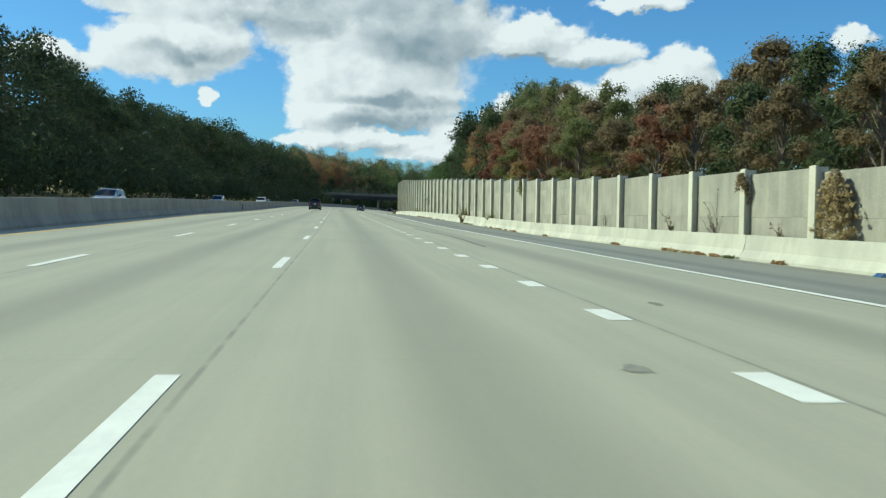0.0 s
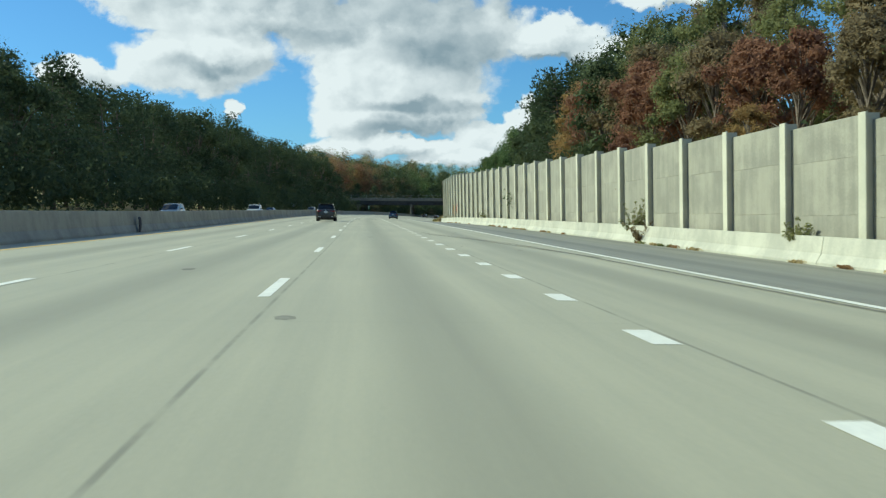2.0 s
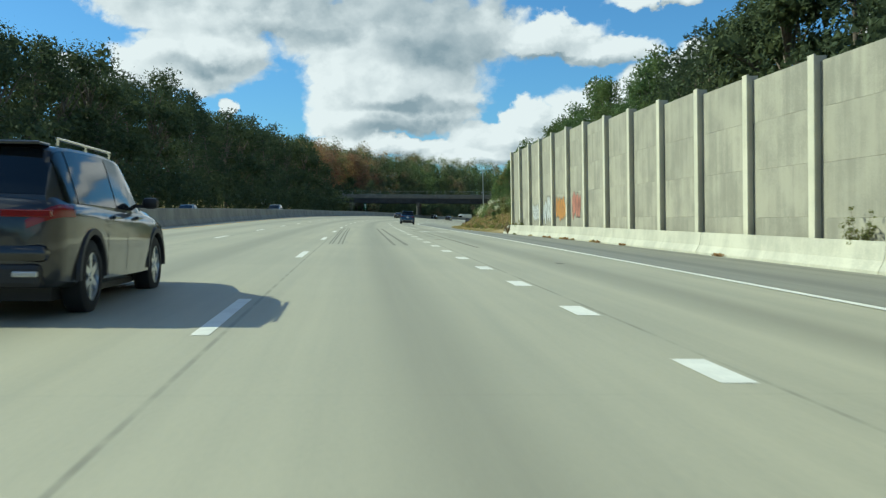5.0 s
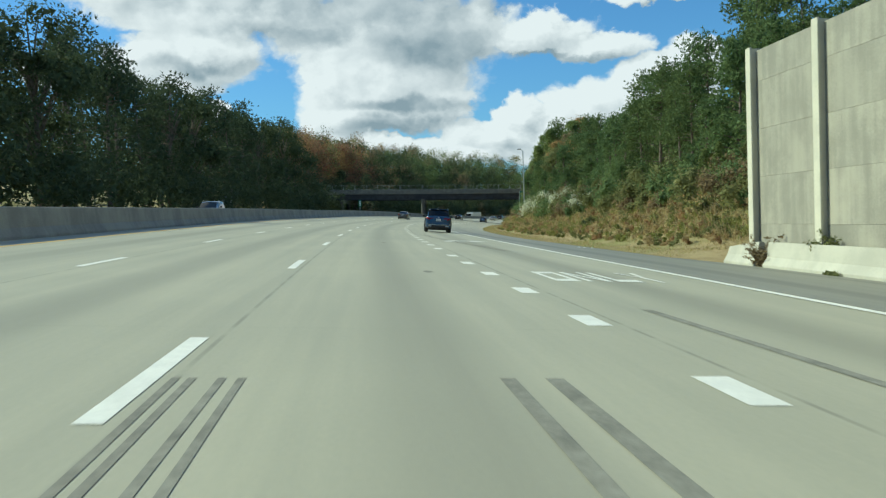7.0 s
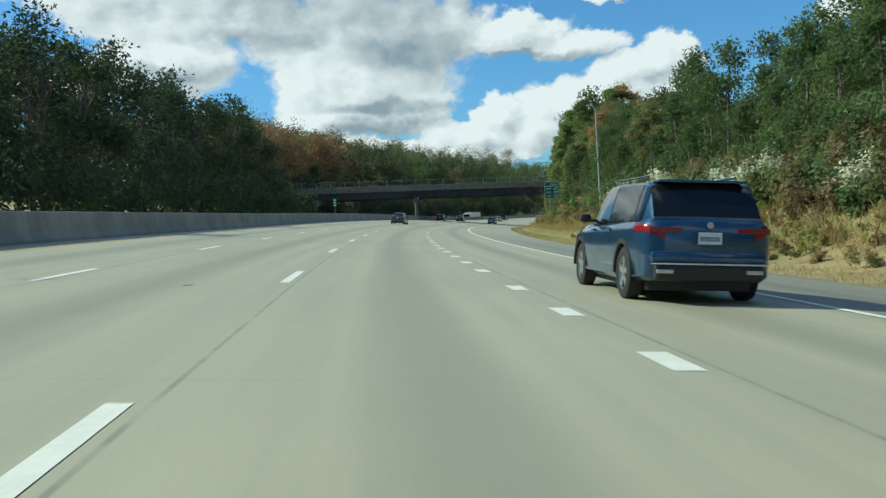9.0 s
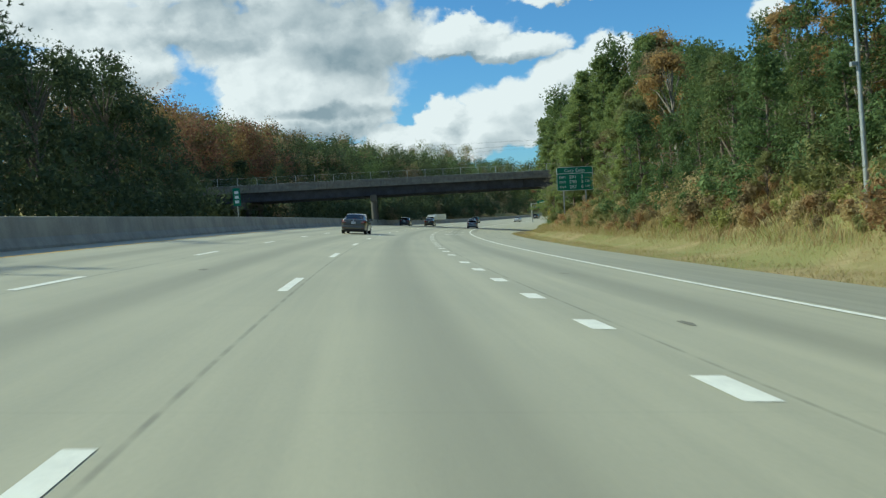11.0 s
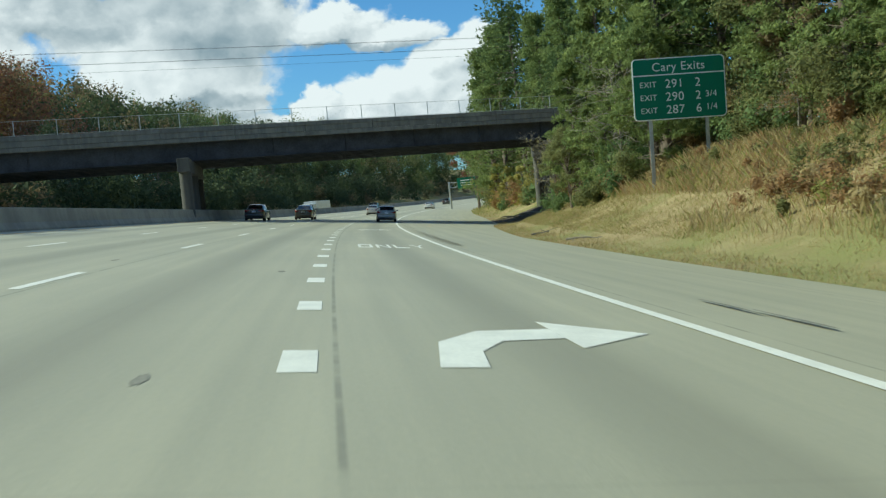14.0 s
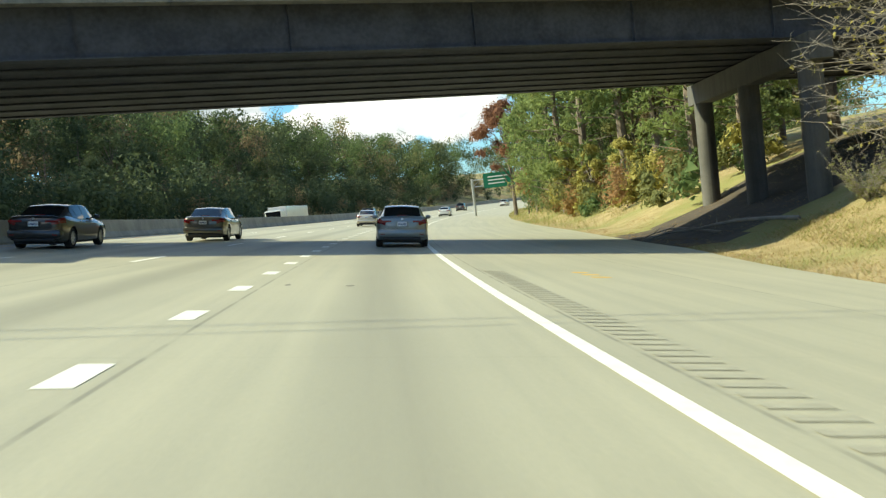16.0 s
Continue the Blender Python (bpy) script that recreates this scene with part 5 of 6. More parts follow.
thicket("undergrowth", [(wr.uniform(474, 545), wr.uniform(18.2, 25), wr.uniform(1.2, 4.0)) for _ in range(110)], ["olive", "young_pine", "orange", "olive", "rust", "yellow"], "leafy autumn shrubs on the bank past the bridge", 48, 0.16, 620)

M_LEAF["white"] = leaf_material("white seed heads", (0.46, 0.48, 0.32), (0.74, 0.73, 0.55), 0.3)
thicket("white_bush", [(wr.uniform(264, 306), wr.uniform(17.0, 19.2), wr.uniform(1.8, 2.9)) for _ in range(20)] + [(247.5, 15.0, 0.9)], ["white", "white", "olive", "white"], "shrub covered in fluffy white seed heads", 16, 0.12, 900)


def grass(name, n, area, kinds, hmin, hmax, seed, label, lean=0.35, shade=False):
    """Upright blades: thin triangles standing on the land."""
    rng = np.random.default_rng(seed)
    s0, s1, out0, out1 = area
    s = rng.uniform(s0, s1, n)
    d = shoulder_edge(s) + out0 + (out1 - out0) * rng.random(n)
    tuft = np.sin(s * 0.9) * np.sin(d * 1.7 + s * 0.3) + rng.normal(size=n) * 0.6
    h = (hmin + (hmax - hmin) * rng.random(n) ** 1.5) * np.clip(1 + 0.35 * tuft, 0.4, 1.7)
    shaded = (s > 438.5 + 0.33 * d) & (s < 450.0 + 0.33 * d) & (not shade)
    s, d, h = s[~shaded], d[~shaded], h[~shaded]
    n = len(s)
    p = spots(s, d, land(s, d) - 0.02)
    a = rng.uniform(0, 6.283, n)
    w = 0.004 + 0.006 * rng.random(n)
    side = np.stack([np.cos(a), np.sin(a), np.zeros(n)], -1) * w[:, None]
    top = p + np.stack([rng.normal(size=n) * lean * h, rng.normal(size=n) * lean * h, h], -1)
    mid = (p + top) / 2 + np.stack([np.zeros(n), np.zeros(n), h * 0.12], -1)
    quad = np.stack([p - side, p + side, mid + side * 0.8, top], 1)
    pick = rng.integers(len(kinds), size=n)
    for i, k in enumerate(kinds):
        q = quad[pick == i].reshape(-1, 3)
        tagged(new(name, leaf_mesh(name, q, M_LEAF[k], 4)), label, "grass", kind="stuff")


grass("verge_grass", 100000, (214, 440, 0.0, 5.0), ["straw", "green_grass", "straw", "straw"], 0.04, 0.15, 31, "mown dry grass on the verge")
grass("tall_grass", 66000, (214, 388, 3.2, 11.0), ["straw", "green_grass", "straw", "rust", "straw"], 0.18, 0.66, 32, "tall dry grass and weeds on the bank", 0.25)
grass("slope_grass", 100000, (384, 440, 2.5, 13.0), ["straw", "green_grass", "straw", "straw", "green_grass"], 0.05, 0.17, 34, "short golden grass on the slope before the overpass", 0.6)
grass("tall_grass", 26000, (388, 424, 6.5, 12.0), ["straw", "straw", "green_grass", "rust"], 0.2, 0.6, 35, "tall dry grass on the upper slope", 0.4)
grass("leaf_litter", 9000, (372, 470, 0.0, 1.6), ["rust", "rust", "orange"], 0.02, 0.06, 38, "fallen rusty leaves along the verge edge", 1.6)
grass("leaf_litter", 9000, (372, 470, 2.0, 6.5), ["rust", "orange", "straw"], 0.02, 0.07, 39, "fallen rusty leaves on the bank", 1.6)
grass("leaf_litter", 12000, (438, 466, 0.2, 14.0), ["rust", "straw", "rust"], 0.02, 0.09, 40, "dead leaves on the bare soil under the overpass", 1.6, True)
grass("verge_grass", 16000, (470, 600, 0.0, 7.0), ["straw", "green_grass", "green_grass"], 0.1, 0.4, 33, "dry grass past the bridge")


# ---- dead brush, vines and litter ----
def twiggy(name, s, d, h, reach, label, leafy, seed, base_h=0.0, hang=False, branches=26, leaf_count=1400, leaf_size=0.055):
    """A tangle of bare twigs with a few leaves."""
    r = random.Random(seed)
    z0 = float(land(np.array(s), np.array(d))) if base_h is None else base_h
    ob = root(name, Matrix.Translation(spot(s, d, z0)) @ pose(0, 0, 0, 0, 0, heading(s)), label, "shrub", "weeds and brush")
    bm = bmesh.new()
    tips = []
    tall = name == "bare_bush" and h > 3
    if tall:
        limb_path(bm, [Vector((0, 0, -0.2)), Vector((0.1, -0.1, h * 0.4)), Vector((-0.15, 0.1, h * 0.85))], [0.07, 0.05, 0.02], 7)
    for i in range(branches):
        a, t = r.uniform(0, 6.283), r.uniform(0.3, 1.0)
        p = Vector((r.uniform(-0.05, 0.05), r.uniform(-0.12, 0.12), h if hang else 0.0))
        way = Vector((math.cos(a) * reach * (0.25 if hang else 1), math.sin(a) * reach, (-h if hang else h) * r.uniform(0.5, 1.0))) * t
        if tall:
            p = Vector((0, 0, h * r.uniform(0.25, 0.85)))
            way = Vector((math.cos(a) * reach, math.sin(a) * reach, h * r.uniform(-0.08, 0.28))) * t * 0.8
        for k in range(4):
            q = p + way / 4 + Vector((r.gauss(0, 0.06), r.gauss(0, 0.06), r.gauss(0, 0.05))) * reach
            thick = 0.0022 * h + 0.004 if name == "bare_bush" else 0.004 * h + 0.008
            tube(bm, p, q, thick * (1 - k / 5), thick * 0.8 * (1 - k / 5), seg=4, caps=False)
            if k and name == "bare_bush":
                for _ in range(3):
                    tube(bm, q, q + Vector((r.gauss(0, 0.12), r.gauss(0, 0.12), r.gauss(0.03, 0.10))) * reach * 0.7, thick * 0.4, thick * 0.2, seg=3, caps=False)
            p = q
            tips.append(q.copy())
    part("brushwood", bm, M_PALE_BARK if name == "bare_bush" else M_BARK, ob)
    rng = np.random.default_rng(seed)
    v = leaves(rng, tips, np.full((len(tips), 3), 0.11), leaf_count, leaf_size, 1.6, shell=0.1, inner=1.0)
    c = new("foliage", leaf_mesh("foliage", v, M_LEAF[leafy]))
    c.parent = ob
    return ob


twiggy("wall_vine", 23.6, 12.62, 2.7, 0.85, "dried tan leafy vine hanging over the noise wall", "straw", 1, -0.25, True, 80, 3800, 0.075)
twiggy("wall_vine", 32.2, 12.90, 1.7, 0.9, "dry creeper spread over a wall panel", "brown", 21, 0.45, False, 12, 160, 0.05)
twiggy("wall_vine", 36.6, 12.90, 1.4, 0.6, "dry creeper spread over a wall panel", "brown", 22, 0.5, False, 9, 90, 0.05)
twiggy("wall_vine", 27.2, 12.90, 0.8, 0.6, "dry creeper spread over a wall panel", "brown", 23, 0.5, False, 8, 60, 0.05)
twiggy("wall_vine", 46.0, 12.90, 1.3, 0.3, "dry creeper spread over a wall panel", "brown", 24, 0.6, False, 5, 40, 0.05)
twiggy("wall_vine", 29.6, 12.74, 1.0, 0.5, "thin dry vine on the noise wall", "brown", 2, 1.6, True, 16)
twiggy("wall_vine", 66.9, 12.70, 1.7, 0.5, "green vine hanging from the top of the noise wall", "olive", 3, 1.9, True, 26)
twiggy("dead_bush", 95.8, 12.5, 1.75, 0.7, "grey-green dry weed bush growing behind the barrier", "olive", 4, 0.0, False, 34, 2200)
twiggy("dead_bush", 93.6, 12.2, 0.9, 0.8, "dry weed bush leaning over the barrier", "brown", 5, -0.2)
twiggy("dead_bush", 79.0, 12.5, 0.9, 0.5, "dry weed bush growing behind the barrier", "olive", 6, 0.2)
twiggy("dead_bush", 152.0, 12.55, 1.3, 0.5, "dry weed bush growing behind the barrier", "olive", 7, 0.1)
twiggy("dead_bush", 209.3, 12.2, 1.15, 0.6, "dead grey bush in the gap of the barrier", "brown", 8, -0.25, False, 60)
twiggy("dead_bush", 206.0, 12.6, 0.8, 0.4, "small weed by the wall post", "olive", 9, 0.2)
twiggy("bare_bush", 434.2, 19.4, 6.4, 4.2, "bare twiggy tree with a few yellow leaves", "yellow", 10, None, False, 90, 420, 0.10)
twiggy("bare_bush", 437.3, 19.7, 2.4, 1.3, "leafy bush at the foot of the overpass", "olive", 11, None, False, 80)
twiggy("bare_bush", 411.5, 19.0, 8.8, 4.4, "bare dead tree with pale twigs among the pines", "rust", 15, None, False, 60, 160)
twiggy("bare_bush", 396.0, 22.8, 3.5, 2.2, "bare twiggy bush on the bank", "rust", 12, None, False, 34)
twiggy("bare_bush", 352.0, 20.0, 5.0, 2.0, "bare twiggy bush on the bank", "rust", 13, None, False, 34)
twiggy("bare_bush", 368.0, 19.2, 6.0, 2.8, "bare pale-twigged bush among the pines", "rust", 14, None, False, 60, 200)

for k in range(60):
    s = wr.uniform(12, 208)
    h = -droop(s) * 6.5
    rng = np.random.default_rng(500 + k)
    c0 = spots(s, 11.92, h + 0.05)
    v = leaves(rng, [c0], [[0.12, wr.uniform(0.2, 0.7), 0.06]], 90, 0.07, 1.8, shell=0.1, inner=1.0)
    tagged(new("leaf_litter", leaf_mesh("leaf_litter", v, M_LEAF[wr.choice(["straw", "rust", "rust", "olive"])])), "dry leaves and weeds gathered at the barrier foot", "litter", kind="stuff")


def fallen_branch(s0, d0, s1, d1, rad, seed, label):
    r = random.Random(seed)
    ob = root("fallen_branch", Matrix.Translation(spot(s0, d0, float(land(np.array(s0), np.array(d0))))), label, "branch")
    inv = ob.matrix_world.inverted()
    bm = bmesh.new()
    pts = []
    for i in range(9):
        u = i / 8
        s, d = s0 + (s1 - s0) * u, d0 + (d1 - d0) * u
        pts.append(inv @ spot(s, d, float(land(np.array(s), np.array(d))) + rad + (0.4 if rad > 0.06 else 0.03) * math.sin(3.14 * u) + r.uniform(0, 0.05)))
    limb_path(bm, pts, [rad * (1 - 0.7 * i / 8) for i in range(9)], 6)
    for i in range(2, 8):
        q = pts[i] + Vector((r.gauss(0, 0.5), r.gauss(0, 0.5), r.uniform(-0.2, 0.3)))
        limb_path(bm, [pts[i], q], [rad * 0.35, rad * 0.12], 5)
    part("wood", bm, M_PALE_BARK, ob)


fallen_branch(440.2, 18.6, 448.4, 15.4, 0.085, 3, "long pale fallen branch on the slope under the overpass")
fallen_branch(444.5, 17.2, 449.0, 15.2, 0.065, 6, "pale fallen branch on the slope under the overpass")
fallen_branch(401.0, 11.2, 402.5, 12.4, 0.05, 4, "short fallen branch in the verge grass")
fallen_branch(393.5, 11.2, 393.0, 12.6, 0.045, 5, "short fallen branch in the verge grass")
for k in range(3):
    strip("yellow_mark", 424.2 + k * 0.7, 424.5 + k * 0.7, 7.55, 0.6 - 0.1 * k, M_YELLOW, "survey marks", "faded yellow paint mark on the shoulder", 0.004, -0.012 * 2)


# ---- vehicles ----
def paint(name, color, metal=0.5, rough=0.32):
    m, n, b = material(name)
    p = n.add("ShaderNodeTexCoord").outputs["Object"]
    flake = n.noise(p, 400.0, 2.0)
    dust = n.band(n.noise(p, 2.2, 5.0), 0.4, 0.75)
    col = n.mix(n.math("MULTIPLY", flake, 0.25), (*color, 1), tuple(min(1, c * 1.5 + 0.01) for c in color) + (1,))
    col = n.mix(n.math("MULTIPLY", dust, 0.10), col, (0.30, 0.28, 0.24, 1))
    n.put(b.inputs["Base Color"], col)
    b.inputs["Metallic"].default_value, b.inputs["Coat Weight"].default_value, b.inputs["Coat Roughness"].default_value = metal, 1.0, 0.05
    n.put(b.inputs["Roughness"], n.math("ADD", rough, n.math("MULTIPLY", dust, 0.1)))
    return m


P_BLUE, P_GREY, P_DARK, P_BLACK, P_WHITE, P_CHAMP = paint("metallic blue paint", (0.008, 0.052, 0.125)), paint("metallic grey paint", (0.22, 0.235, 0.235)), paint("dark grey-brown metallic paint", (0.075, 0.072, 0.062)), paint("black paint", (0.012, 0.012, 0.014), 0.2), paint("white paint", (0.62, 0.62, 0.60), 0.0), paint("champagne silver paint", (0.50, 0.47, 0.40), 0.5)
M_GLASS = plain("dark tinted car glass", (0.010, 0.012, 0.014), 0.06, 0.0, vary=0.05)
M_TYRE = plain("tyre rubber", (0.018, 0.018, 0.018), 0.85, vary=0.2)
M_RIM = plain("alloy rim", (0.55, 0.56, 0.57), 0.3, 0.9, vary=0.08)
M_TRIM = plain("black plastic trim", (0.022, 0.022, 0.024), 0.55, vary=0.15)
M_TAIL = plain("red tail lamp lens", (0.20, 0.007, 0.009), 0.22, vary=0.1, coat=0.3)
M_CLEAR = plain("clear lamp lens", (0.40, 0.37, 0.36), 0.2, vary=0.1, coat=1.0)
M_CHROME = plain("chrome", (0.70, 0.71, 0.72), 0.12, 1.0, vary=0.04)
M_PLATE = plain("white number plate", (0.66, 0.68, 0.70), 0.5, vary=0.05)
M_PLATE_INK = plain("number plate ink", (0.05, 0.08, 0.2), 0.5)


class Loft:
    """A skin through cross-sections; at() gives points on it, patch() a raised piece of it."""

    def __init__(self, rows):
        self.rows = []
        for y, half in rows:
            full = [(x, y, z) for x, z in half] + [(-x, y, z) for x, z in half[-2::-1]]
            self.rows.append([Vector(p) for p in full])
        self.nu, self.nv = len(rows), len(self.rows[0])

    def at(self, u, v):
        i, j = min(int(u), self.nu - 2), min(int(v), self.nv - 2)
        a, b = u - i, v - j
        r = self.rows
        return (r[i][j] * (1 - a) + r[i + 1][j] * a) * (1 - b) + (r[i][j + 1] * (1 - a) + r[i + 1][j + 1] * a) * b

    def skin(self, sub=3):
        bm = bmesh.new()
        us = [i / sub for i in range((self.nu - 1) * sub + 1)]
        vs = [i / 2 for i in range((self.nv - 1) * 2 + 1)]
        grid = [[bm.verts.new(self.soft(u, v)) for v in vs] for u in us]
        for a, b in zip(grid, grid[1:]):
            for j in range(len(vs) - 1):
                bm.faces.new((a[j], a[j + 1], b[j + 1], b[j]))
        bm.faces.new(grid[0][::-1])
        bm.faces.new(grid[-1])
        bmesh.ops.remove_doubles(bm, verts=bm.verts, dist=0.0005)
        bmesh.ops.recalc_face_normals(bm, faces=bm.faces)
        return bm

    def soft(self, u, v):
        """Rounded along the length between sections."""
        i = min(int(u), self.nu - 2)
        t = u - i
        p0, p1, p2, p3 = (self.at(max(0, min(self.nu - 1, k)), v) for k in (i - 1, i, i + 1, i + 2))
        m1, m2 = (p2 - p0) * 0.25, (p3 - p1) * 0.25
        t2, t3 = t * t, t * t * t
        return p1 * (2 * t3 - 3 * t2 + 1) + m1 * (t3 - 2 * t2 + t) + p2 * (3 * t2 - 2 * t3) + m2 * (t3 - t2)

    def patch(self, u0, u1, v0, v1, lift=0.006, nu=6, nv=6):
        bm = bmesh.new()
        pts = [[None] * (nv + 1) for _ in range(nu + 1)]
        for i in range(nu + 1):
            for j in range(nv + 1):
                fu, fv = i / nu, j / nv
                u, v = u0 + (u1 - u0) * fu, v0 + (v1 - v0) * fv
                p = self.soft(u, v)
                du = self.soft(min(u + 0.02, self.nu - 1), v) - self.soft(max(u - 0.02, 0), v)
                dv = self.soft(u, min(v + 0.02, self.nv - 1)) - self.soft(u, max(v - 0.02, 0))
                n = dv.cross(du)
                n = n.normalized() if n.length > 1e-9 else Vector((0, -1, 0))
                c = Vector((0, p.y, 0.6))
                if n.dot(p - c) < 0:
                    n = -n
                pts[i][j] = bm.verts.new(p + n * lift)
        for i in range(nu):
            for j in range(nv):
                bm.faces.new((pts[i][j], pts[i][j + 1], pts[i + 1][j + 1], pts[i + 1][j]))
        return bm


def body_section(hw, zb, zt):
    h = zt - zb
    return [(0, zb), (0.88 * hw, zb), (0.975 * hw, zb + 0.07 * h), (hw, zb + 0.38 * h), (0.995 * hw, zb + 0.68 * h), (0.96 * hw, zb + 0.88 * h), (0.87 * hw, zt - 0.012), (0.45 * hw, zt + 0.012), (0, zt + 0.02)]


def cabin_section(hb, zb, hr, zr):
    h = zr - zb
    return [(hb, zb), (hb * 0.985, zb + 0.12 * h), (hb + (hr - hb) * 0.72, zb + 0.72 * h), (hr, zb + 0.92 * h), (hr * 0.80, zr - 0.05 * h), (0, zr)]


def wheel(parent, x, y, r, out, spokes):
    """Tyre, rim and spokes; out: +1 on the right side."""
    bm = bmesh.new()
    prof = [(-0.11, r * 0.66), (-0.115, r * 0.85), (-0.09, r * 0.985), (-0.05, r), (0.05, r), (0.09, r * 0.985), (0.115, r * 0.85), (0.11, r * 0.66)]
    n = 28
    ring = [[bm.verts.new((a, q * math.cos(6.2832 * k / n), q * math.sin(6.2832 * k / n))) for a, q in prof] for k in range(n)]
    for k in range(n):
        for j in range(len(prof) - 1):
            bm.faces.new((ring[k][j], ring[k][j + 1], ring[(k + 1) % n][j + 1], ring[(k + 1) % n][j]))
    tyre = part("wheel", bm, M_TYRE, parent, smooth=True)
    tyre.matrix_local = pose(x - out * 0.11, y, r, 0, 0, 0 if out > 0 else 180)
    bm = bmesh.new()
    tube(bm, (0.02, 0, 0), (0.055, 0, 0), r * 0.67, r * 0.64, seg=28)
    part("rim_back", bm, M_TRIM, tyre)
    bm = bmesh.new()
    for k in range(spokes):
        a = 360 / spokes * k
        box(bm, 0.055, 0.092, -0.022 - 0.10 / spokes, 0.022 + 0.10 / spokes, 0.03, r * 0.64, 0.006, pose(0, 0, 0, a, 0, 0))
    tube(bm, (0.05, 0, 0), (0.10, 0, 0), r * 0.16, r * 0.13, seg=14)
    ringbm = [(0.045, r * 0.69), (0.100, r * 0.69), (0.100, r * 0.62), (0.06, r * 0.60)]
    g = [[bm.verts.new((a, q * math.cos(6.2832 * k / n), q * math.sin(6.2832 * k / n))) for a, q in ringbm] for k in range(n)]
    for k in range(n):
        for j in range(3):
            bm.faces.new((g[k][j], g[k][j + 1], g[(k + 1) % n][j + 1], g[(k + 1) % n][j]))
    part("rim", bm, M_RIM, tyre)
    return tyre


def hollow_body(body, W, axles, r):
    """Cuts the four wheel wells out of a car body."""
    bm = bmesh.new()
    for sgn in (-1, 1):
        for y in axles:
            tube(bm, (sgn * (W - 0.30), y, r + 0.005), (sgn * (W + 0.2), y, r + 0.005), r + 0.05, seg=36)
    bmesh.ops.recalc_face_normals(bm, faces=bm.faces)
    me = bpy.data.meshes.new("well")
    bm.to_mesh(me)
    bm.free()
    me.materials.append(M_TRIM)
    tool = bpy.data.objects.new("well", me)
    scene.collection.objects.link(tool)
    mod = body.modifiers.new("wells", "BOOLEAN")
    mod.operation, mod.solver, mod.object, mod.material_mode = "DIFFERENCE", "EXACT", tool, "TRANSFER"
    tool.matrix_world = body.matrix_world
    bpy.context.view_layer.update()
    tool.matrix_world = body.matrix_world.copy()
    cut = bpy.data.meshes.new_from_object(body.evaluated_get(bpy.context.evaluated_depsgraph_get()))
    body.modifiers.clear()
    body.data = cut
    bpy.data.objects.remove(tool)
    cut.set_sharp_from_angle(angle=radians(38))


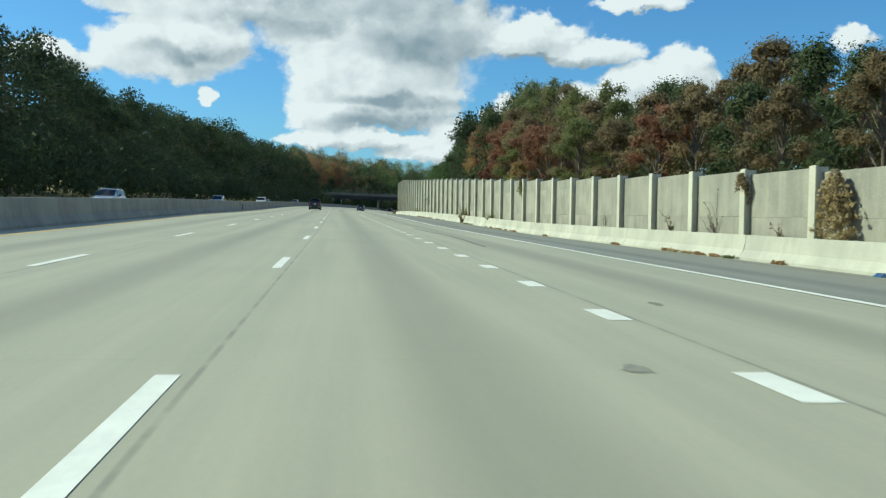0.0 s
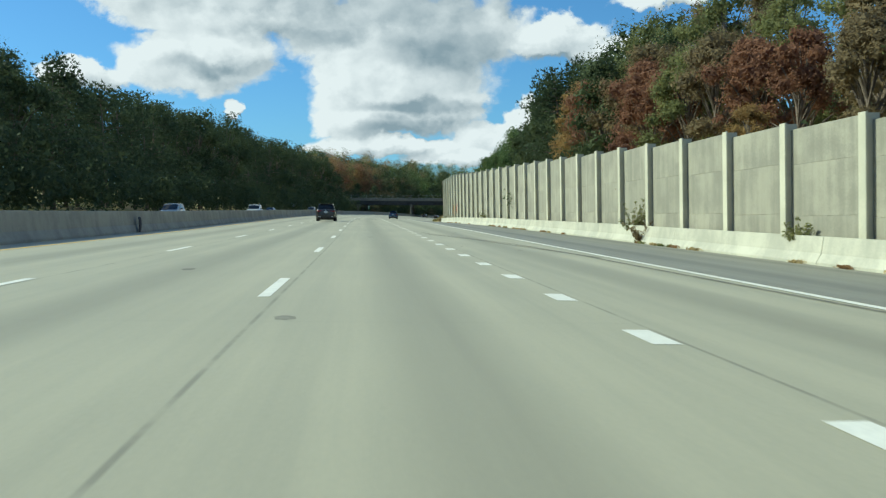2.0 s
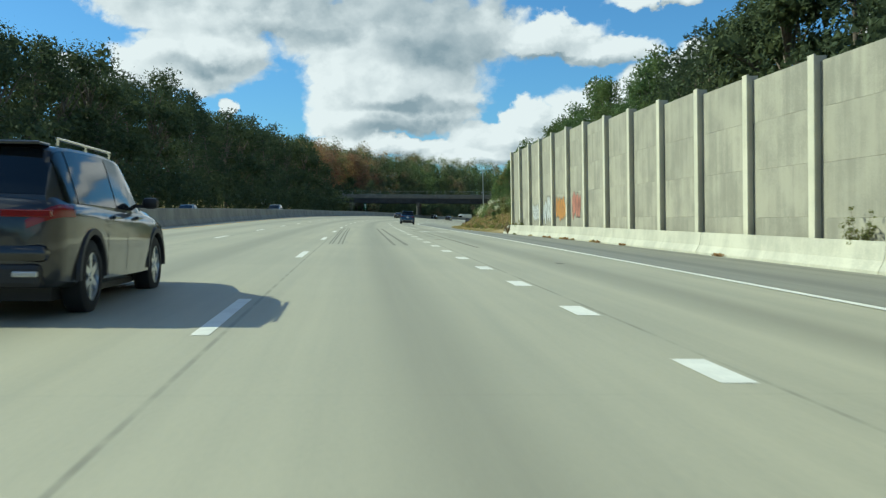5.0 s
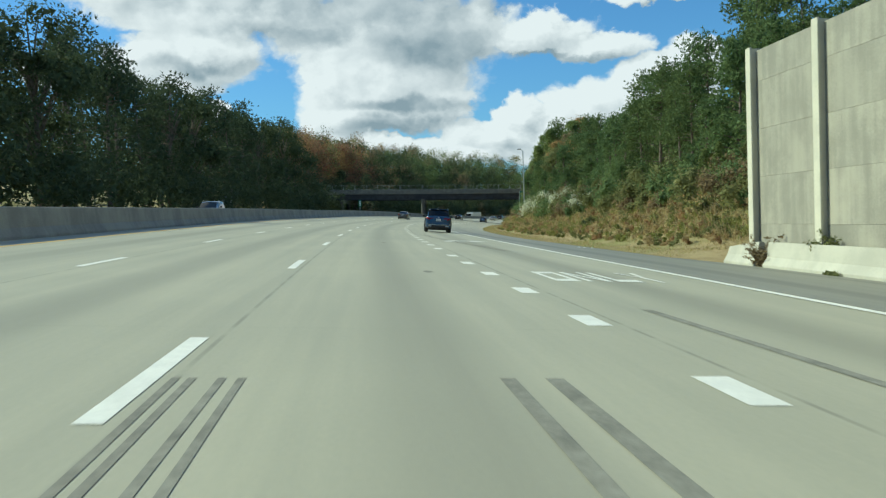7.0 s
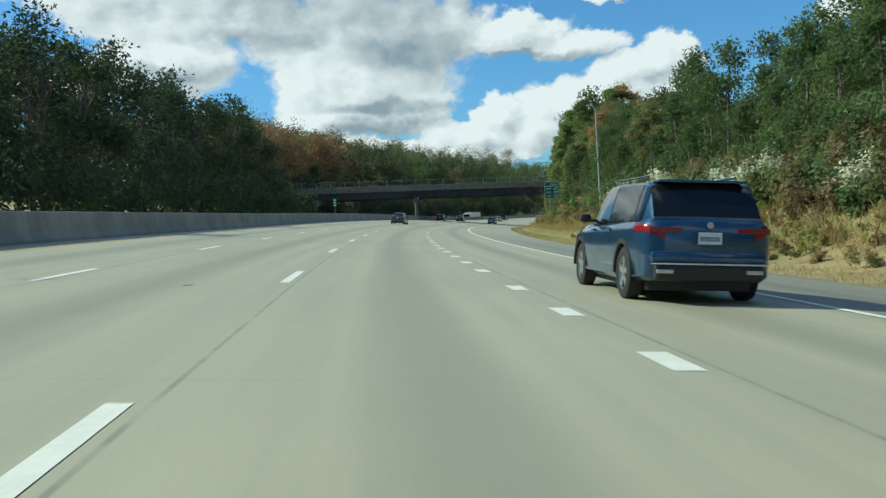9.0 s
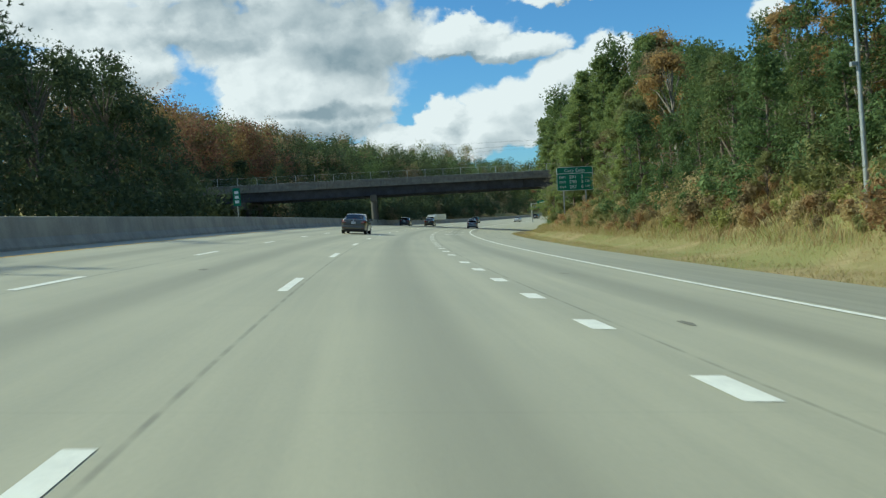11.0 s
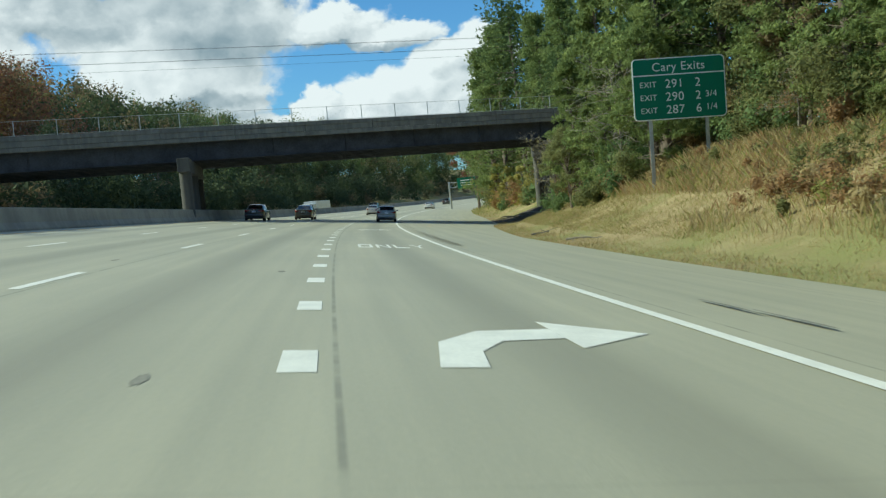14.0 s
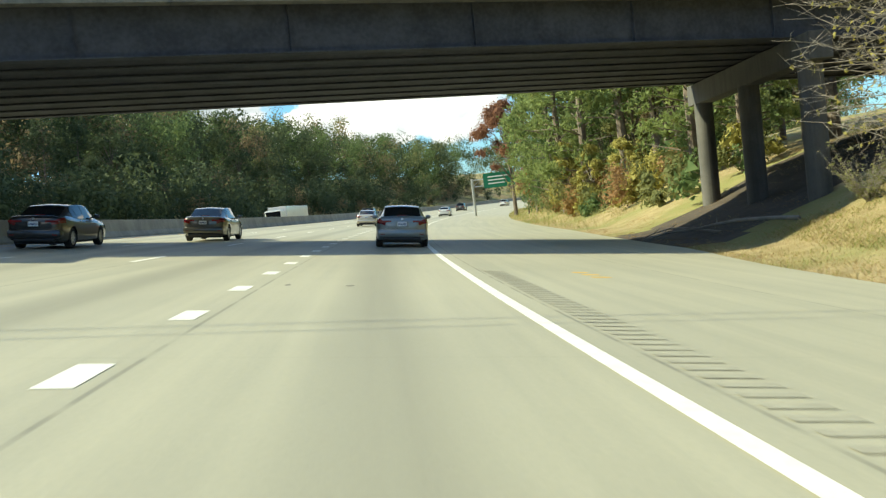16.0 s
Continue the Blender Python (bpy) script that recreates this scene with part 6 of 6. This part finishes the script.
def vehicle(name, kind, m, coat, label, spokes=10, chrome_line=False, lamp="wide"):
    ob = root(name, m, label, "car", "vehicles on the highway")
    suv = kind == "suv"
    W = 0.92 if suv else 0.905
    L = 4.68 if suv else 4.78
    if suv:
        rows = [(0.0, 0.62, 0.46, 0.92), (0.05, 0.82, 0.36, 1.06), (0.16, 0.93, 0.30, 1.12), (0.5, 0.985, 0.27, 1.13), (1.0, 1.0, 0.26, 1.12), (2.0, 1.0, 0.25, 1.08), (3.3, 1.0, 0.25, 1.05), (3.75, 0.985, 0.26, 1.02), (4.3, 0.95, 0.28, 0.93), (4.58, 0.86, 0.32, 0.82), (4.68, 0.68, 0.40, 0.72)]
        cab = [(0.10, 0.74, 1.00, 0.70, 1.13), (0.42, 0.82, 1.02, 0.655, 1.60), (0.9, 0.84, 1.03, 0.665, 1.655), (1.9, 0.845, 1.01, 0.67, 1.67), (2.55, 0.84, 0.99, 0.655, 1.645), (2.85, 0.835, 0.98, 0.645, 1.585), (3.62, 0.80, 0.95, 0.70, 1.03)]
    else:
        rows = [(0.0, 0.60, 0.44, 0.86), (0.05, 0.80, 0.34, 0.99), (0.16, 0.91, 0.27, 1.045), (0.5, 0.98, 0.23, 1.06), (0.95, 1.0, 0.21, 1.04), (1.8, 1.0, 0.20, 0.985), (3.2, 1.0, 0.20, 0.955), (3.7, 0.985, 0.21, 0.925), (4.3, 0.95, 0.23, 0.84), (4.66, 0.86, 0.27, 0.74), (4.78, 0.66, 0.34, 0.66)]
        cab = [(0.50, 0.74, 0.99, 0.62, 1.055), (1.20, 0.81, 0.96, 0.585, 1.385), (1.60, 0.83, 0.93, 0.60, 1.445), (2.2, 0.835, 0.91, 0.61, 1.465), (2.75, 0.835, 0.895, 0.605, 1.445), (3.0, 0.83, 0.89, 0.595, 1.40), (3.85, 0.76, 0.86, 0.66, 0.935)]
    lower = Loft([(y, body_section(q * W, zb, zt)) for y, q, zb, zt in rows])
    upper = Loft([(y, cabin_section(hb * W / 0.905, zb, hr * W / 0.905, zr)) for y, hb, zb, hr, zr in cab])
    axles = (0.90, 3.68) if suv else (0.98, 3.78)
    wheel_r = 0.36 if suv else 0.335
    hollow_body(part("body", lower.skin(), coat, ob, smooth=True), W, axles, wheel_r)
    part("cabin", upper.skin(), coat, ob, smooth=True)
    # glass
    part("rear_window", upper.patch(0.06, 0.95, 2.9, 7.1), M_GLASS, ob, "dark rear window", smooth=True)
    part("windscreen", upper.patch(5.07, 5.9, 3.0, 7.0), M_GLASS, ob, smooth=True)
    last = 5.25
    for v0, v1 in ((0.45, 2.75), (7.25, 9.55)):
        cuts = ((0.75, 1.45), (1.52, 3.05), (3.13, last)) if suv else ((0.95, 1.75), (1.82, 3.05), (3.13, last))
        for u0, u1 in cuts:
            part("side_window", upper.patch(u0, u1, v0, v1, nu=4, nv=3), M_GLASS, ob, smooth=True)
    # shut lines and handles
    for sgn in (-1, 1):
        for u in (4.45, 5.2, 6.0):
            v = (3.1, 5.2) if sgn > 0 else (10.8, 12.9)
            part("door_seam", lower.patch(u, u + 0.012, v[0] - 0.9, v[1], 0.003, 1, 6), M_TRIM, ob)
        for y in (1.75, 2.75):
            bm = bmesh.new()
            x = sgn * W * 0.985
            box(bm, x - 0.02, x + 0.025, y - 0.10, y + 0.10, (0.93 if suv else 0.85), (0.965 if suv else 0.885), 0.01)
            part("door_handle", bm, M_CHROME if kind == "sedan" else coat, ob)
        bm = bmesh.new()
        x, y, z = sgn * (W + 0.08), (2.92 if suv else 3.05), (1.12 if suv else 1.02)
        box(bm, x - 0.095, x + 0.095, y - 0.04, y + 0.09, z - 0.06, z + 0.075, 0.052)
        box(bm, min(x - sgn * 0.25, x), max(x - sgn * 0.25, x), y, y + 0.05, z - 0.05, z - 0.01)
        part("wing_mirror", bm, M_TRIM if suv else coat, ob, smooth=True)
        # wheel arches and wheels
        r = 0.36 if suv else 0.335
        for y in ((0.90, 3.68) if suv else (0.98, 3.78)):
            bm = bmesh.new()
            lip = [(W - 0.03, r + 0.045), (W + 0.008, r + 0.05), (W + 0.008, r + (0.11 if suv else 0.062)), (W - 0.03, r + (0.12 if suv else 0.066))]
            arc = [[bm.verts.new((sgn * x, y + q * math.cos(radians(a)), r + q * math.sin(radians(a)))) for x, q in lip] for a in range(-2, 183, 8)]
            for g0, g1 in zip(arc, arc[1:]):
                for j in range(3):
                    bm.faces.new((g0[j], g0[j + 1], g1[j + 1], g1[j]))
            if suv:
                part("wheel_arch", bm, M_TRIM, ob)
            else:
                bm.free()
            wheel(ob, sgn * (W - 0.012), y, r, sgn, spokes)
    # tail lamps
    zt = (0.88, 1.04) if suv else (0.80, 0.96)
    for sgn in (-1, 1):
        va, vb = ((4.15, 5.25) if sgn > 0 else (10.75, 11.85)) if not suv else ((4.45, 5.2) if sgn > 0 else (10.8, 11.55))
        lampo = part("tail_lamp", lower.patch(0.25, 2.75, va, vb, 0.012, 8, 4), M_TAIL, ob, "red tail lamp", smooth=True)
        bm = bmesh.new()
        x0, x1 = (0.36, 0.62) if lamp == "wide" else (0.50, 0.63)
        a, b = sorted((sgn * x0 * W / 0.9, sgn * (x1 + 0.16) * W / 0.9))
        box(bm, a, b, -0.004 if abs(a) < 0.6 else 0.0, 0.06, zt[0] + 0.05, zt[1] - (0.075 if lamp == "clear" else 0.045), 0.008)
        part("lamp_lens", bm, M_TAIL if lamp != "clear" else M_CLEAR, lampo, "clear lamp lens" if lamp == "clear" else "")
        bm = bmesh.new()
        if suv:
            a, b = sorted((sgn * 0.48, sgn * 0.70))
            box(bm, a, b, -0.058, 0.02, 0.40, 0.455, 0.014)
        else:
            tube(bm, (sgn * 0.55, 0.0, 0.27), (sgn * 0.55, 0.25, 0.27), 0.034, seg=14)
        part("exhaust_tip", bm, M_RIM if suv else M_TRIM, ob)
        va, vb = ((3.9, 5.1) if sgn > 0 else (10.9, 12.1))
        part("headlamp", lower.patch(8.35, 9.6, va, vb, 0.008, 6, 3), M_CLEAR, ob, "clear headlamp lens", smooth=True)
    # rear bumper, plate, badge
    bm = bmesh.new()
    box(bm, -W * (0.78 if suv else 0.70), W * (0.78 if suv else 0.70), -0.04 if suv else -0.015, 0.24, 0.30 if suv else 0.25, 0.52 if suv else 0.345, 0.05 if suv else 0.03)
    part("rear_bumper", bm, M_TRIM, ob, "black lower rear bumper")
    bm = bmesh.new()
    box(bm, -W * 0.84 if suv else -W * 0.76, W * 0.84 if suv else W * 0.76, -0.025 if suv else -0.012, 0.20, 0.52 if suv else 0.40, 0.70 if suv else 0.66, 0.08)
    if not suv:
        bm.free()
        bm = bmesh.new()
        box(bm, -W * 0.93, W * 0.93, -0.045, 0.42, 0.335, 0.63, 0.11)
    skin = part("bumper_skin", bm, coat, ob, smooth=True)
    if not suv:
        ordinary_box("boot_seam", -W * 0.60, W * 0.60, -0.006, 0.02, 0.655, 0.662, M_TRIM, ob)
        for sgn in (-1, 1):
            ordinary_box("reflector", sgn * 0.66 - 0.07, sgn * 0.66 + 0.07, -0.047, -0.03, 0.44, 0.465, M_TAIL, skin)
    if chrome_line:
        bm = bmesh.new()
        box(bm, -W * 0.84, W * 0.84, -0.056, 0.0, 0.515, 0.54, 0.006)
        part("chrome_strip", bm, M_CHROME, ob)
    zp = 0.86 if suv else 0.80
    bm = bmesh.new()
    box(bm, -0.24, 0.24, -0.008, 0.02, zp - 0.095, zp + 0.095, 0.014)
    part("plate_recess", bm, coat, ob)
    plate = ordinary_box("number_plate", -0.155, 0.155, -0.020, -0.012, zp - 0.077, zp + 0.077, M_PLATE, ob, 0.003, "white number plate")
    for i in range(7):
        ordinary_box("plate_bar", -0.128 + i * 0.037, -0.104 + i * 0.037, -0.0215, -0.0195, zp - 0.038, zp + 0.022, M_PLATE_INK, plate)
    bm = bmesh.new()
    tube(bm, (0, 0.0, zp + 0.17), (0, -0.014, zp + 0.17), 0.043, seg=18)
    part("badge", bm, M_RIM, ob)
    if suv:
        bm = bmesh.new()
        box(bm, -0.60, 0.60, 0.30, 0.60, 1.595, 1.63, 0.015)
        part("roof_spoiler", bm, coat, ob)
        for sgn in (-1, 1):
            bm = bmesh.new()
            tube(bm, (sgn * 0.60, 0.75, 1.69), (sgn * 0.62, 2.55, 1.69), 0.016, seg=6)
            for y in (0.75, 1.65, 2.55):
                tube(bm, (sgn * 0.61, y, 1.62), (sgn * 0.61, y, 1.69), 0.016, seg=6)
            part("roof_rail", bm, M_CHROME, ob)
        bm = bmesh.new()
        tube(bm, (0, 0.75, 1.64), (0, 0.62, 1.74), 0.02, 0.006, seg=6)
        part("aerial", bm, M_TRIM, ob)
        bm = bmesh.new()
        tube(bm, (-0.05, 0.18, 1.17), (0.32, 0.22, 1.20), 0.010, seg=5)
        part("rear_wiper", bm, M_TRIM, ob)
    else:
        ordinary_box("brake_light", -0.16, 0.16, 0.55, 0.58, 1.075, 1.10, M_TAIL, ob)
    ordinary_box("underbody", -W * 0.75, W * 0.75, 0.35, L - 0.45, 0.16, 0.30, M_TRIM, ob)
    return ob


vehicle("sport_utility", "suv", place(243.6, 3.85, 0, True, -1.0), P_BLUE, "metallic blue sport utility vehicle in the exit lane", 5, True)
vehicle("sport_utility", "suv", place(137.4, -4.05, 0, True), P_BLACK, "black sport utility vehicle in the fast lane", 6, False)
vehicle("sedan", "sedan", place(439.0, 4.35, 0, True), P_GREY, "metallic grey sedan in the exit lane", 12, False)
vehicle("sedan", "sedan", place(345.4, -3.72, 0, True, -1.5), P_DARK, "dark grey-brown metallic sedan in the fast lane", 9, False, "clear")
vehicle("sedan", "sedan", place(437.5, -7.15, 0, True), P_BLACK, "black sedan in the lane by the median", 8, False)
vehicle("sedan", "sedan", place(446.8, -3.9, 0, True), P_DARK, "dark grey-brown metallic sedan under the overpass", 8, False)
vehicle("sedan", "sedan", place(488.0, 0.05, 0, True), P_CHAMP, "champagne silver sedan ahead in the middle lane", 9, False)
for s, d, coat, kind, words in ((520, -3.6, P_BLACK, "suv", "black sport utility vehicle far ahead"), (548, 3.6, P_WHITE, "sedan", "white sedan far ahead on the bend"), (600, -0.1, P_DARK, "suv", "dark sport utility vehicle far ahead"), (640, 3.4, P_WHITE, "suv", "white sport utility vehicle far ahead")):
    vehicle("sport_utility" if kind == "suv" else "sedan", kind, place(s, d, 0, True), coat, words, 6)
for s, d, coat, kind, words in ((76, -18.6, P_WHITE, "suv", "white sport utility vehicle on the opposite carriageway"), (143, -18.6, P_CHAMP, "suv", "silver sport utility vehicle on the opposite carriageway"), (176, -14.9, P_WHITE, "suv", "white sport utility vehicle on the opposite carriageway"), (225, -18.6, P_CHAMP, "sedan", "silver sedan on the opposite carriageway"), (262, -14.9, P_GREY, "suv", "grey sport utility vehicle on the opposite carriageway")):
    vehicle("sport_utility" if kind == "suv" else "sedan", kind, place(s, d, 0, False, 180), coat, words, 6)

# box trailer truck on the opposite carriageway
trk = root("box_truck", place(530, -15.5, -0.4, False, 180), "white long box truck on the opposite carriageway", "truck", "vehicles on the highway")
bm = bmesh.new()
box(bm, -1.2, 1.2, -6.0, 6.4, 0.95, 2.95, 0.05)
part("cargo_box", bm, P_WHITE, trk)
bm = bmesh.new()
box(bm, -1.1, 1.1, 6.6, 8.6, 0.6, 2.5, 0.15)
part("cab", bm, P_WHITE, trk)
bm = bmesh.new()
box(bm, -0.95, 0.95, 8.56, 8.62, 1.6, 2.35, 0.02)
part("windscreen", bm, M_GLASS, trk)
ordinary_box("chassis", -0.5, 0.5, -5.8, 8.2, 0.5, 0.9, M_TRIM, trk)
for x in (-1.0, 1.0):
    for y in (-4.6, 1.4, 7.6):
        wheel(trk, x + (0.1 if x > 0 else -0.1), y, 0.46, 1 if x > 0 else -1, 6)
